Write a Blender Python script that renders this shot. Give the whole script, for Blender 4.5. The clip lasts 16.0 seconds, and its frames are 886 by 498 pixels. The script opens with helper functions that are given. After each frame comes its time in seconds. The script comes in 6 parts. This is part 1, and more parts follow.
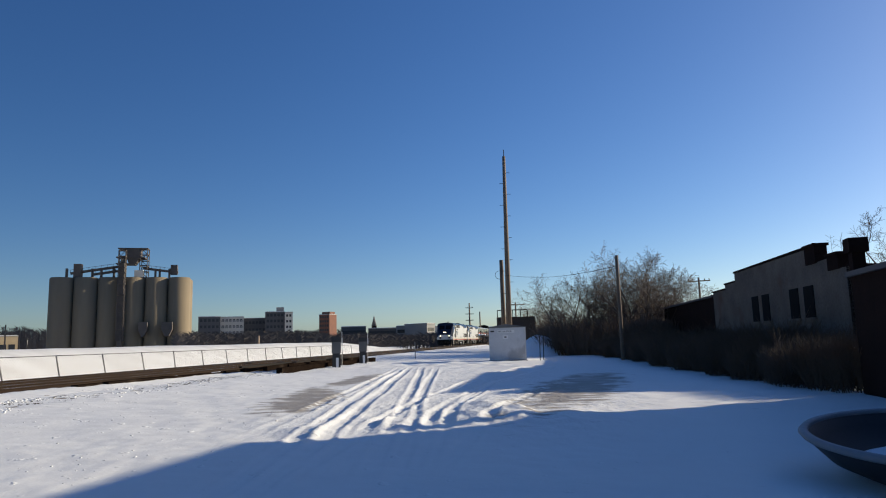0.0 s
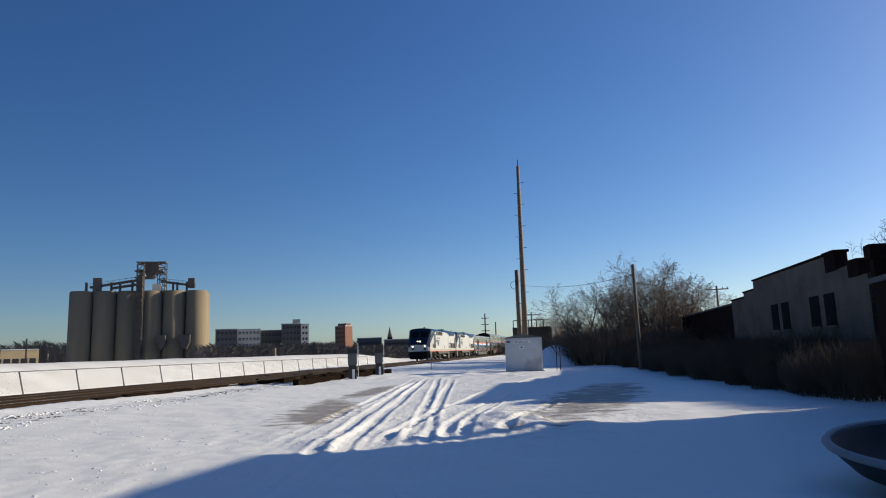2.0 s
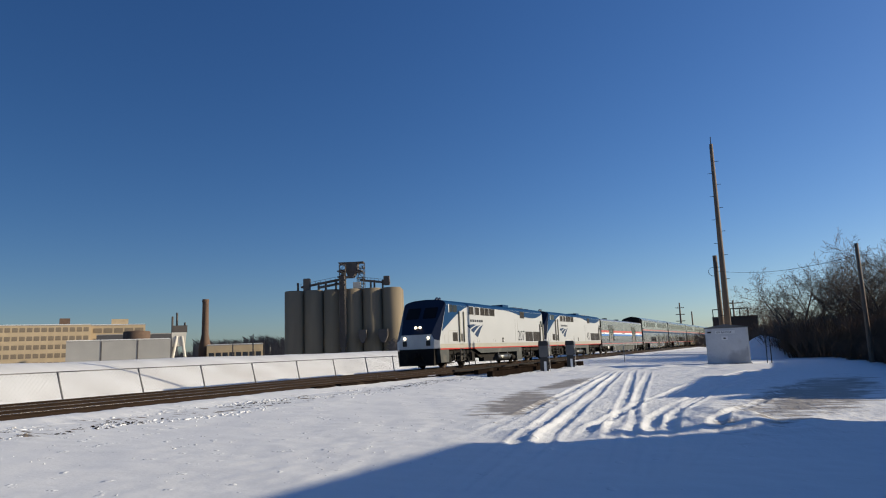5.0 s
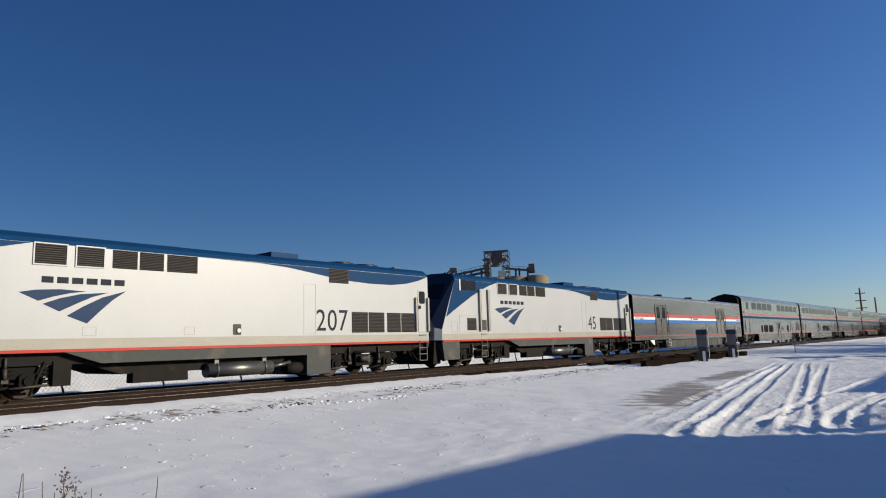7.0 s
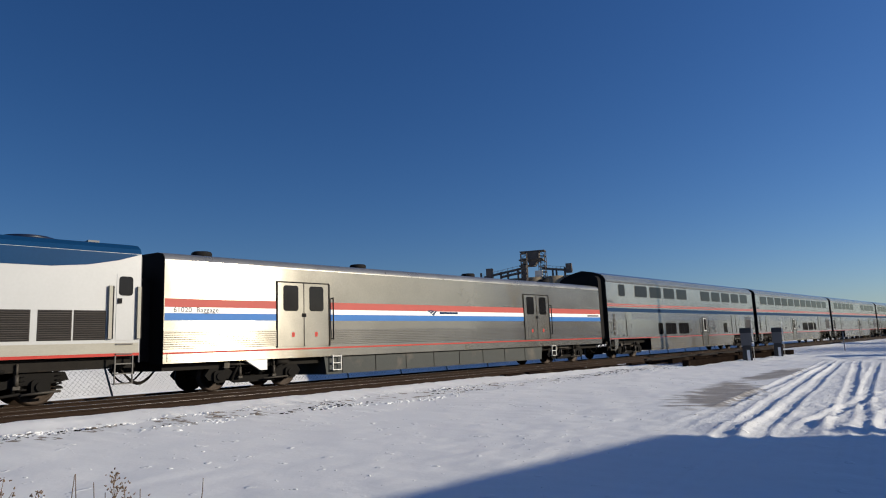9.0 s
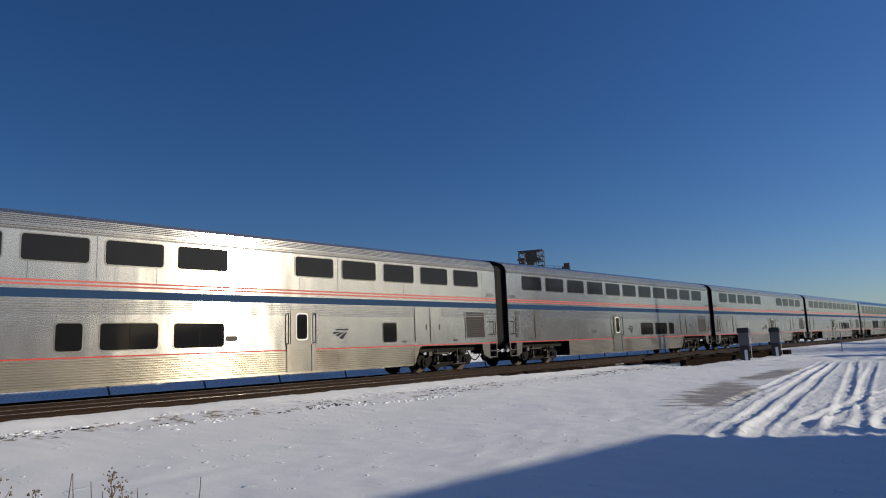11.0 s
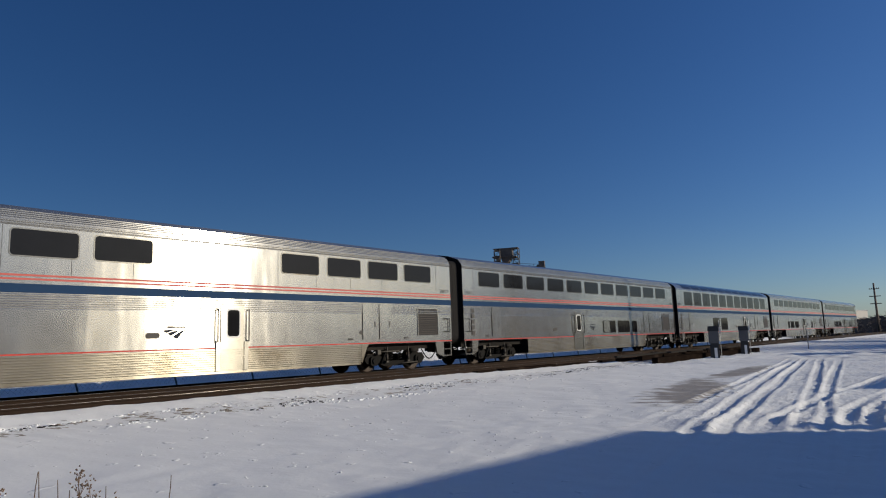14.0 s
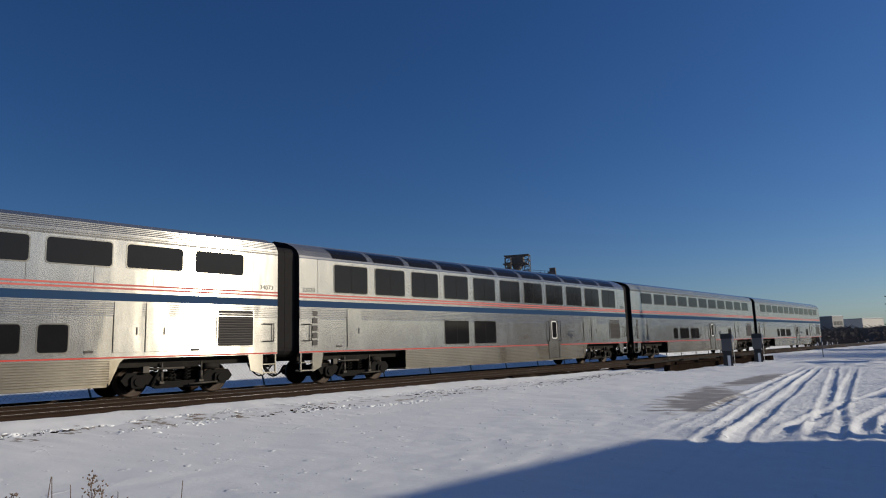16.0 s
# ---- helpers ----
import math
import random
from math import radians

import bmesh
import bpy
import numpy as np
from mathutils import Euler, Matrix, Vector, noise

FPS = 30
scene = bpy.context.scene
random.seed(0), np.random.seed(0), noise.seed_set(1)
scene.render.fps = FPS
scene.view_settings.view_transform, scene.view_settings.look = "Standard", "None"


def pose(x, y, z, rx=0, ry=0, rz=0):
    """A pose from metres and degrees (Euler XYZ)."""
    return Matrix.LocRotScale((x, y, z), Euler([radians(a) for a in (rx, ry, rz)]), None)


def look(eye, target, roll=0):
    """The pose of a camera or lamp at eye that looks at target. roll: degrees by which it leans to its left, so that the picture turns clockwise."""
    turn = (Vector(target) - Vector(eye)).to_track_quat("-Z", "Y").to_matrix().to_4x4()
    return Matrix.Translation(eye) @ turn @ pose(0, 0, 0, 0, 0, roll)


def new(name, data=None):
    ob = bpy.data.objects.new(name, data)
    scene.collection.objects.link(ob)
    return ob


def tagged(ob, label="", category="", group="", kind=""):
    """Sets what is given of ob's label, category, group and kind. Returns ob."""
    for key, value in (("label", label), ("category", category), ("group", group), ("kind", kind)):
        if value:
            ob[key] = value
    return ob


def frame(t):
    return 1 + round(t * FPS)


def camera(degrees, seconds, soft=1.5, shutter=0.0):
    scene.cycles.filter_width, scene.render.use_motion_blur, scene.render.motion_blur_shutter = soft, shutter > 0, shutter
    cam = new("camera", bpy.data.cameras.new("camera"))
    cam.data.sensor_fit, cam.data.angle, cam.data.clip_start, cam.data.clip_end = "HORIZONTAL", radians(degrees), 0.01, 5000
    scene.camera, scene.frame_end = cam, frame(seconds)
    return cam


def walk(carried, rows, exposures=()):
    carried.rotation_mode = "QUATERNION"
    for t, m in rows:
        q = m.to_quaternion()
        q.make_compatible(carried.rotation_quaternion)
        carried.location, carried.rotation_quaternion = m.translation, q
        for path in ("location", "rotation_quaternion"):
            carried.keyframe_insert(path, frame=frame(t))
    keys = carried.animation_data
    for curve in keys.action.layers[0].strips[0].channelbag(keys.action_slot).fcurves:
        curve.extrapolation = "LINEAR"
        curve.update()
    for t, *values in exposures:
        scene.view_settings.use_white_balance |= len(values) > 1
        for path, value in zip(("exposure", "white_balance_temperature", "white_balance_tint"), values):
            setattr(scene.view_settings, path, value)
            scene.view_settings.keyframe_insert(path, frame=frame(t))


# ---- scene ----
cam = camera(67.9, 16.0, soft=1.1)
# the camera is held by hand, drifts a little to the left and turns after the train: seconds, yaw, pitch, roll
EYE, DRIFT = Vector((0.0, 0.0, 1.5)), Vector((-0.24, -0.14, 0.0))
TURNS = [
    (0.0, 0.00, 7.92, 1.58),
    (0.5, 0.17, 8.26, 1.69),
    (1.0, 0.30, 8.56, 1.69),
    (1.5, 0.45, 8.68, 1.69),
    (2.0, 1.37, 8.89, 1.97),
    (2.5, 3.96, 9.07, 1.90),
    (3.0, 6.35, 9.22, 2.18),
    (3.5, 8.18, 9.00, 2.54),
    (4.0, 11.30, 8.97, 1.86),
    (4.5, 14.74, 9.08, 2.21),
    (4.7, 15.76, 8.97, 2.18),
    (6.8, 29.17, 8.36, 2.15),
    (7.0, 30.02, 8.23, 1.77),
    (7.5, 31.62, 8.10, 2.08),
    (8.0, 33.11, 8.07, 2.07),
    (8.5, 33.47, 8.35, 2.29),
    (9.0, 33.26, 8.45, 2.27),
    (9.5, 33.02, 8.31, 2.18),
    (10.0, 33.54, 8.38, 2.27),
    (10.2, 33.71, 8.37, 2.14),
    (12.3, 31.22, 8.58, 2.09),
    (12.5, 31.05, 8.61, 2.03),
    (13.0, 30.77, 8.38, 2.19),
    (13.5, 30.86, 8.37, 2.10),
    (14.0, 30.92, 8.07, 2.02),
    (14.5, 31.21, 8.10, 2.17),
    (15.0, 31.26, 8.33, 1.98),
    (15.5, 31.45, 8.24, 1.70),
    (16.0, 31.84, 8.68, 1.84),
]


def smooth(a, b, v):
    t = min(1.0, max(0.0, (v - a) / (b - a)))
    return t * t * (3 - 2 * t)


walk(cam, [(t, pose(*(EYE + DRIFT * smooth(2, 7, t)), 90 + pitch, roll, yaw)) for t, yaw, pitch, roll in TURNS],
     exposures=[(0.0, 0.38, 7100, 8), (4.5, 0.28, 7000, 8), (7.0, 0.12, 6700, 9), (9.0, 0.03, 6600, 9),
                (10.2, -0.03, 6600, 9), (12.5, -0.25, 6550, 9), (16.0, -0.23, 6550, 9)])

# ---- light: low winter sun from the right, clear sky ----
SUN_AZ, SUN_EL = 69.5, 17.5          # degrees clockwise from +y, and above the horizon
sun_way = Vector((math.sin(radians(SUN_AZ)) * math.cos(radians(SUN_EL)),
                  math.cos(radians(SUN_AZ)) * math.cos(radians(SUN_EL)), math.sin(radians(SUN_EL))))
world = bpy.data.worlds.new("winter_sky")
scene.world = world
world.use_nodes = True
wn = world.node_tree.nodes
sky = wn.new("ShaderNodeTexSky")
sky.sky_type, sky.sun_disc = "NISHITA", False
sky.sun_elevation, sky.sun_rotation = radians(SUN_EL), radians(SUN_AZ)
sky.air_density, sky.dust_density, sky.ozone_density = 0.8, 0.65, 3.5
rich = wn.new("ShaderNodeHueSaturation")
rich.inputs["Hue"].default_value, rich.inputs["Saturation"].default_value = 0.508, 1.22
world.node_tree.links.new(sky.outputs["Color"], rich.inputs["Color"])
haze = wn.new("ShaderNodeMix")                       # faint even blue of the clear winter air
haze.data_type, haze.blend_type = "RGBA", "ADD"
haze.inputs[0].default_value, haze.inputs[7].default_value = 1.0, (0.06, 0.11, 0.40, 1)
world.node_tree.links.new(rich.outputs["Color"], haze.inputs[6])
# the air is brighter on the sun's side and deeper blue away from it
way = wn.new("ShaderNodeTexCoord")
towards = wn.new("ShaderNodeVectorMath")
towards.operation, towards.inputs[1].default_value = "DOT_PRODUCT", sun_way
world.node_tree.links.new(way.outputs["Generated"], towards.inputs[0])
depth = wn.new("ShaderNodeMapRange")
depth.interpolation_type = "SMOOTHSTEP"
for slot, v in (("From Min", -0.75), ("From Max", 0.55), ("To Min", 0.62), ("To Max", 1.11)):
    depth.inputs[slot].default_value = v
world.node_tree.links.new(towards.outputs["Value"], depth.inputs["Value"])
toned = wn.new("ShaderNodeVectorMath")
toned.operation = "SCALE"
world.node_tree.links.new(haze.outputs[2], toned.inputs[0])
world.node_tree.links.new(depth.outputs["Result"], toned.inputs["Scale"])
world.node_tree.links.new(toned.outputs["Vector"], wn["Background"].inputs["Color"])
wn["Background"].inputs["Strength"].default_value = 0.092
sun = new("sun", bpy.data.lights.new("sun", "SUN"))
sun.data.energy, sun.data.angle, sun.data.color = 4.6, radians(0.5), (1.0, 0.91, 0.76)
sun.matrix_world = look(sun_way * 200, (0, 0, 0))

# ---- the railway's own axes: X along the track away from the camera, Y across it to the far side, z 0 at the rail head ----
RAIL = 0.41
TRACK_TURN = 9.73
AX = Vector((math.sin(radians(TRACK_TURN)), math.cos(radians(TRACK_TURN)), 0))
AY = Vector((-AX.y, AX.x, 0))
MAIN = 20.83                          # from the camera to the middle of the main track
TRACK = pose(AY.x * MAIN, AY.y * MAIN, RAIL, 0, 0, 90 - TRACK_TURN)


def rail_axes(x, y):
    return x * AX.x + y * AX.y, x * AY.x + y * AY.y


# ---- mesh building ----
class Shape:
    """Collects faces; one mesh object in the end."""

    def __init__(self):
        self.v, self.f, self.m, self.s = [], [], [], []

    def face(self, pts, mat=0, smooth_it=False):
        n = len(self.v)
        self.v += [tuple(p) for p in pts]
        self.f.append(tuple(range(n, n + len(pts))))
        self.m.append(mat), self.s.append(smooth_it)
        return self

    def box(self, x0, x1, y0, y1, z0, z1, mat=0, m=None):
        p = [(x0, y0, z0), (x1, y0, z0), (x1, y1, z0), (x0, y1, z0), (x0, y0, z1), (x1, y0, z1), (x1, y1, z1), (x0, y1, z1)]
        if m is not None:
            p = [m @ Vector(q) for q in p]
        n = len(self.v)
        self.v += [tuple(q) for q in p]
        for q in ((3, 2, 1, 0), (4, 5, 6, 7), (0, 1, 5, 4), (1, 2, 6, 5), (2, 3, 7, 6), (3, 0, 4, 7)):
            self.f.append(tuple(n + i for i in q))
            self.m.append(mat), self.s.append(False)
        return self

    def slab(self, outline, axis, a, b, mat=0, rim=None):
        """An outline (u, v), extruded along axis ('x', 'y' or 'z') from a to b."""
        put = {"x": lambda u, v, w: (w, u, v), "y": lambda u, v, w: (u, w, v), "z": lambda u, v, w: (u, v, w)}[axis]
        n, k = len(self.v), len(outline)
        self.v += [put(u, v, a) for u, v in outline] + [put(u, v, b) for u, v in outline]
        self.f += [tuple(range(n, n + k)), tuple(range(n + 2 * k - 1, n + k - 1, -1))]
        self.m += [mat, mat]
        self.s += [False, False]
        for i in range(k):
            j = (i + 1) % k
            self.f.append((n + i, n + k + i, n + k + j, n + j))
            self.m.append(mat if rim is None else rim), self.s.append(False)
        return self

    def tube(self, p, q, r, r2=None, sides=10, mat=0, caps=True):
        p, q = Vector(p), Vector(q)
        r2 = r if r2 is None else r2
        w = (q - p).normalized()
        a = w.orthogonal().normalized()
        b = w.cross(a)
        n = len(self.v)
        for c, rr in ((p, r), (q, r2)):
            for i in range(sides):
                t = 2 * math.pi * i / sides
                self.v.append(tuple(c + (a * math.cos(t) + b * math.sin(t)) * rr))
        for i in range(sides):
            j = (i + 1) % sides
            self.f.append((n + i, n + j, n + sides + j, n + sides + i))
            self.m.append(mat), self.s.append(sides > 5)
        if caps:
            self.f += [tuple(n + sides - 1 - i for i in range(sides)), tuple(n + sides + i for i in range(sides))]
            self.m += [mat, mat]
            self.s += [False, False]
        return self

    def lathe(self, profile, centre, sides=24, mat=0, axis="z"):
        """(radius, height) pairs turned round an axis through centre."""
        n, k = len(self.v), len(profile)
        cx, cy, cz = centre
        for i in range(sides):
            t = 2 * math.pi * i / sides
            for r, h in profile:
                c, s = r * math.cos(t), r * math.sin(t)
                self.v.append((cx + c, cy + s, cz + h) if axis == "z" else (cx + c, cy + h, cz + s))
        for i in range(sides):
            j = (i + 1) % sides
            for h in range(k - 1):
                self.f.append((n + i * k + h, n + j * k + h, n + j * k + h + 1, n + i * k + h + 1))
                self.m.append(mat), self.s.append(True)
        return self

    def strip(self, profile, x0, x1, mat=0, smooth_it=False):
        """A profile of (y, z) pairs, drawn along x."""
        n, k = len(self.v), len(profile)
        self.v += [(x0, y, z) for y, z in profile] + [(x1, y, z) for y, z in profile]
        for i in range(k - 1):
            self.f.append((n + i, n + i + 1, n + k + i + 1, n + k + i))
            self.m.append(mat), self.s.append(smooth_it)
        return self

    def mesh(self, name, *mats):
        me = bpy.data.meshes.new(name)
        me.from_pydata(self.v, [], self.f)
        for m in mats:
            me.materials.append(m)
        me.polygons.foreach_set("material_index", self.m)
        me.polygons.foreach_set("use_smooth", self.s)
        me.validate()
        bm = bmesh.new()
        bm.from_mesh(me)
        bmesh.ops.recalc_face_normals(bm, faces=bm.faces)
        bm.to_mesh(me)
        bm.free()
        return me


def part(name, shape, mats, parent, label="", m=None):
    mats = mats if isinstance(mats, (tuple, list)) else (mats,)
    data = shape if isinstance(shape, bpy.types.Mesh) else shape.mesh(name, *mats)
    ob = new(name, data)
    ob.parent = parent
    if m is not None:
        ob.matrix_basis = m
    return tagged(ob, label)


def thing(name, shape, mats, label, category, m=None, group="", kind=""):
    mats = mats if isinstance(mats, (tuple, list)) else (mats,)
    ob = new(name, None if shape is None else shape.mesh(name, *mats))
    if m is not None:
        ob.matrix_basis = m
    return tagged(ob, label, category, group, kind)


def rounded(u0, u1, v0, v1, r, n=4):
    out = []
    for cu, cv, a in ((u1 - r, v1 - r, 0), (u0 + r, v1 - r, 90), (u0 + r, v0 + r, 180), (u1 - r, v0 + r, 270)):
        for i in range(n + 1):
            t = radians(a + 90 * i / n)
            out.append((cu + r * math.cos(t), cv + r * math.sin(t)))
    return out


def writing(text, size, mat, parent, m, name="lettering", label="", wide=1.0):
    """Raised letters in the built-in font, as a mesh."""
    cu = bpy.data.curves.new("letters", "FONT")
    cu.body, cu.size, cu.extrude, cu.resolution_u = text, size, 0.002, 3
    cu.space_character = 1.05
    tmp = new("letters", cu)
    me = bpy.data.meshes.new_from_object(tmp.evaluated_get(bpy.context.evaluated_depsgraph_get()))
    bpy.data.objects.remove(tmp)
    bpy.data.curves.remove(cu)
    if wide != 1.0:
        me.transform(Matrix.Diagonal((wide, 1, 1, 1)))
    me.materials.clear()
    me.materials.append(mat)
    return part(name, me, mat, parent, label, m)


# ---- materials ----
def material(name, colour, rough=0.6, metal=0.0, vary=0.15, scale=3.0, fine=40.0, bump=0.0, stain=None, stain_at=0.6, stretch=(1, 1, 1),
             rough_vary=0.1, emit=None, spec=0.5, dents=0.0, brushed=0.0):
    """Principled surface with two scales of tone, fine relief and, where given, stains of a second colour."""
    mat = bpy.data.materials.new(name)
    mat.use_nodes = True
    nt = mat.node_tree
    n, ln = nt.nodes, nt.links
    p = n["Principled BSDF"]
    p.inputs["Roughness"].default_value, p.inputs["Metallic"].default_value = rough, metal
    p.inputs["Specular IOR Level"].default_value = spec
    co = n.new("ShaderNodeTexCoord")
    mp = n.new("ShaderNodeMapping")
    mp.inputs["Scale"].default_value = stretch
    ln.new(co.outputs["Object"], mp.inputs["Vector"])
    noises = []
    for sc, de in ((scale, 4), (fine, 6)):
        t = n.new("ShaderNodeTexNoise")
        t.inputs["Scale"].default_value, t.inputs["Detail"].default_value = sc, de
        ln.new(mp.outputs["Vector"], t.inputs["Vector"])
        noises.append(t)
    add = n.new("ShaderNodeMath")
    add.operation = "MULTIPLY_ADD"
    add.inputs[1].default_value = 0.6
    ln.new(noises[0].outputs["Fac"], add.inputs[0])
    sc2 = n.new("ShaderNodeMath")
    sc2.operation = "MULTIPLY"
    sc2.inputs[1].default_value = 0.4
    ln.new(noises[1].outputs["Fac"], sc2.inputs[0])
    ln.new(sc2.outputs[0], add.inputs[2])
    ramp = n.new("ShaderNodeMapRange")
    ramp.inputs["From Min"].default_value, ramp.inputs["From Max"].default_value = 0.3, 0.7
    ramp.inputs["To Min"].default_value, ramp.inputs["To Max"].default_value = 1 - vary, 1 + vary
    ln.new(add.outputs[0], ramp.inputs["Value"])
    mul = n.new("ShaderNodeVectorMath")
    mul.operation = "SCALE"
    mul.inputs[0].default_value = colour
    ln.new(ramp.outputs["Result"], mul.inputs["Scale"])
    out = mul.outputs["Vector"]
    if stain is not None:
        st = n.new("ShaderNodeTexNoise")
        st.inputs["Scale"].default_value, st.inputs["Detail"].default_value = scale * 0.6, 8
        ln.new(mp.outputs["Vector"], st.inputs["Vector"])
        rr = n.new("ShaderNodeMapRange")
        rr.inputs["From Min"].default_value, rr.inputs["From Max"].default_value = stain_at, stain_at + 0.12
        ln.new(st.outputs["Fac"], rr.inputs["Value"])
        mix = n.new("ShaderNodeMix")
        mix.data_type = "RGBA"
        mix.inputs[7].default_value = (*stain, 1)
        ln.new(rr.outputs["Result"], mix.inputs[0])
        ln.new(out, mix.inputs[6])
        out = mix.outputs[2]
    ln.new(out, p.inputs["Base Color"])
    if rough_vary:
        rv = n.new("ShaderNodeMapRange")
        rv.inputs["To Min"].default_value, rv.inputs["To Max"].default_value = max(0.02, rough - rough_vary), min(1, rough + rough_vary)
        ln.new(noises[0].outputs["Fac"], rv.inputs["Value"])
        ln.new(rv.outputs["Result"], p.inputs["Roughness"])
    if bump:
        b = n.new("ShaderNodeBump")
        b.inputs["Strength"].default_value, b.inputs["Distance"].default_value = 1.0, bump
        if dents:
            soft = n.new("ShaderNodeTexNoise")
            soft.inputs["Scale"].default_value, soft.inputs["Detail"].default_value = scale, 0.6
            ln.new(mp.outputs["Vector"], soft.inputs["Vector"])
            ribs = n.new("ShaderNodeMapping")
            ribs.inputs["Scale"].default_value = (1.7, 1, 0.4)
            ln.new(co.outputs["Object"], ribs.inputs["Vector"])
            buckle = n.new("ShaderNodeTexNoise")
            buckle.inputs["Scale"].default_value, buckle.inputs["Detail"].default_value = 1.6, 0.5
            ln.new(ribs.outputs["Vector"], buckle.inputs["Vector"])
            both = n.new("ShaderNodeMath")
            both.operation, both.inputs[1].default_value = "MULTIPLY_ADD", dents
            ln.new(buckle.outputs["Fac"], both.inputs[0])
            ln.new(soft.outputs["Fac"], both.inputs[2])
            ln.new(both.outputs[0], b.inputs["Height"])
        else:
            ln.new(add.outputs[0], b.inputs["Height"])
        ln.new(b.outputs["Normal"], p.inputs["Normal"])
    if brushed:
        p.inputs["Anisotropic"].default_value = brushed
        grain = n.new("ShaderNodeTangent")
        grain.direction_type, grain.axis = "RADIAL", "X"
        ln.new(grain.outputs["Tangent"], p.inputs["Tangent"])
    if emit:
        p.inputs["Emission Color"].default_value, p.inputs["Emission Strength"].default_value = (*emit[0], 1), emit[1]
    return mat


steel_dull = material("weathered_stainless_steel", (0.31, 0.29, 0.245), 0.20, 0.72, 0.16, 0.8, 18, 0.0022, dents=0.6, brushed=0.93, rough_vary=0.03, stain=(0.27, 0.22, 0.15), stain_at=0.60)
skirt_steel = material("grimy_fluted_steel", (0.42, 0.375, 0.29), 0.20, 0.70, 0.2, 0.9, 16, 0.003, dents=0.6, brushed=0.9, rough_vary=0.04, stain=(0.20, 0.15, 0.09), stain_at=0.56)
car_roof = material("dull_roof_steel", (0.30, 0.29, 0.27), 0.19, 0.75, 0.12, 1.0, 16, 0.003, rough_vary=0.04, dents=0.6, brushed=0.92)
car_steel = material("bright_stainless_steel", (0.45, 0.43, 0.385), 0.175, 0.82, 0.12, 1.3, 25, 0.0036, rough_vary=0.03, stretch=(1.5, 1, 0.7), dents=1.2, brushed=0.94)
roof_steel = material("grimy_roof_steel", (0.36, 0.35, 0.32), 0.3, 0.7, 0.2, 0.7, 12, 0.002)
glass_dark = material("tinted_glass", (0.010, 0.010, 0.011), 0.08, 0.0, 0.1, 2, 10, rough_vary=0.02, spec=0.14)
rubber = material("black_rubber", (0.013, 0.012, 0.012), 0.8, 0, 0.25, 4, 40, spec=0.12)
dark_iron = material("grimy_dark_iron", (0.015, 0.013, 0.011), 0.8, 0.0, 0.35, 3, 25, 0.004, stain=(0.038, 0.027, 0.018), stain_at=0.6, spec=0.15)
# shade under the car bodies is put into this base colour, below the dust stains
truck_grey = material("shade_dark_dusty_truck_steel", (0.010, 0.009, 0.008), 0.85, 0.0, 0.3, 3, 25, 0.003, stain=(0.03, 0.021, 0.015), stain_at=0.6, spec=0.15)
worn_gear = material("worn_dusty_gear_steel", (0.055, 0.048, 0.040), 0.6, 0.2, 0.3, 4, 25, stain=(0.09, 0.075, 0.055), stain_at=0.6, spec=0.3)
wheel_rust = material("rusty_wheel_steel", (0.042, 0.027, 0.018), 0.7, 0.3, 0.3, 5, 30, 0.002)
loco_white = material("silver_white_paint", (0.385, 0.39, 0.39), 0.42, 0.0, 0.05, 0.7, 14, 0.0008, rough_vary=0.06)
loco_beige = material("dusty_beige_band", (0.30, 0.285, 0.235), 0.55, 0.0, 0.12, 1.2, 14, stretch=(1, 1, 3))
loco_blue = material("navy_blue_paint", (0.005, 0.038, 0.105), 0.42, 0.0, 0.1, 0.8, 14, rough_vary=0.05, spec=0.06)
loco_front_blue = material("dark_navy_nose_paint", (0.004, 0.009, 0.028), 0.4, 0.0, 0.1, 0.8, 14, rough_vary=0.05)
loco_grey = material("dark_grey_underframe_paint", (0.034, 0.038, 0.035), 0.7, 0.0, 0.25, 1.5, 14, stain=(0.085, 0.075, 0.06), stain_at=0.58)
tank_steel = material("dull_tank_steel", (0.12, 0.12, 0.115), 0.38, 0.6, 0.2, 2, 18)
stripe_red = material("red_stripe", (0.42, 0.035, 0.025), 0.4, 0.0, 0.08, 2, 30, spec=0.2)
stripe_salmon = material("faded_red_stripe", (0.42, 0.08, 0.065), 0.5, 0.0, 0.08, 2, 30, spec=0.2)
stripe_white = material("white_stripe", (0.78, 0.77, 0.74), 0.4, 0.0, 0.05, 2, 30)
stripe_blue = material("royal_blue_stripe", (0.03, 0.15, 0.42), 0.45, 0.0, 0.08, 2, 30, spec=0.2)
stripe_navy = material("navy_stripe", (0.012, 0.036, 0.085), 0.55, 0.0, 0.08, 2, 30, spec=0.06)
decal_navy = material("navy_lettering", (0.006, 0.010, 0.02), 0.6, 0.0, 0.08, 2, 30, spec=0.2)
louvre = material("dark_louvre", (0.035, 0.03, 0.027), 0.6, 0.3, 0.2, 4, 30)
ladder_steel = material("worn_step_steel", (0.10, 0.095, 0.09), 0.55, 0.4, 0.2, 3, 25)
pale_metal = material("pale_painted_metal", (0.62, 0.61, 0.58), 0.5, 0.0, 0.12, 2, 25)
lamp_glass = material("unlit_lamp_glass", (0.22, 0.22, 0.21), 0.2, 0.0, 0.1, 4, 20)
decal_blue = material("blue_emblem_paint", (0.012, 0.035, 0.085), 0.55, 0.0, 0.1, 2, 30, spec=0.15)
light_glow = material("lit_headlamp", (0.9, 0.85, 0.7), 0.3, emit=((1.0, 0.86, 0.62), 4.0))
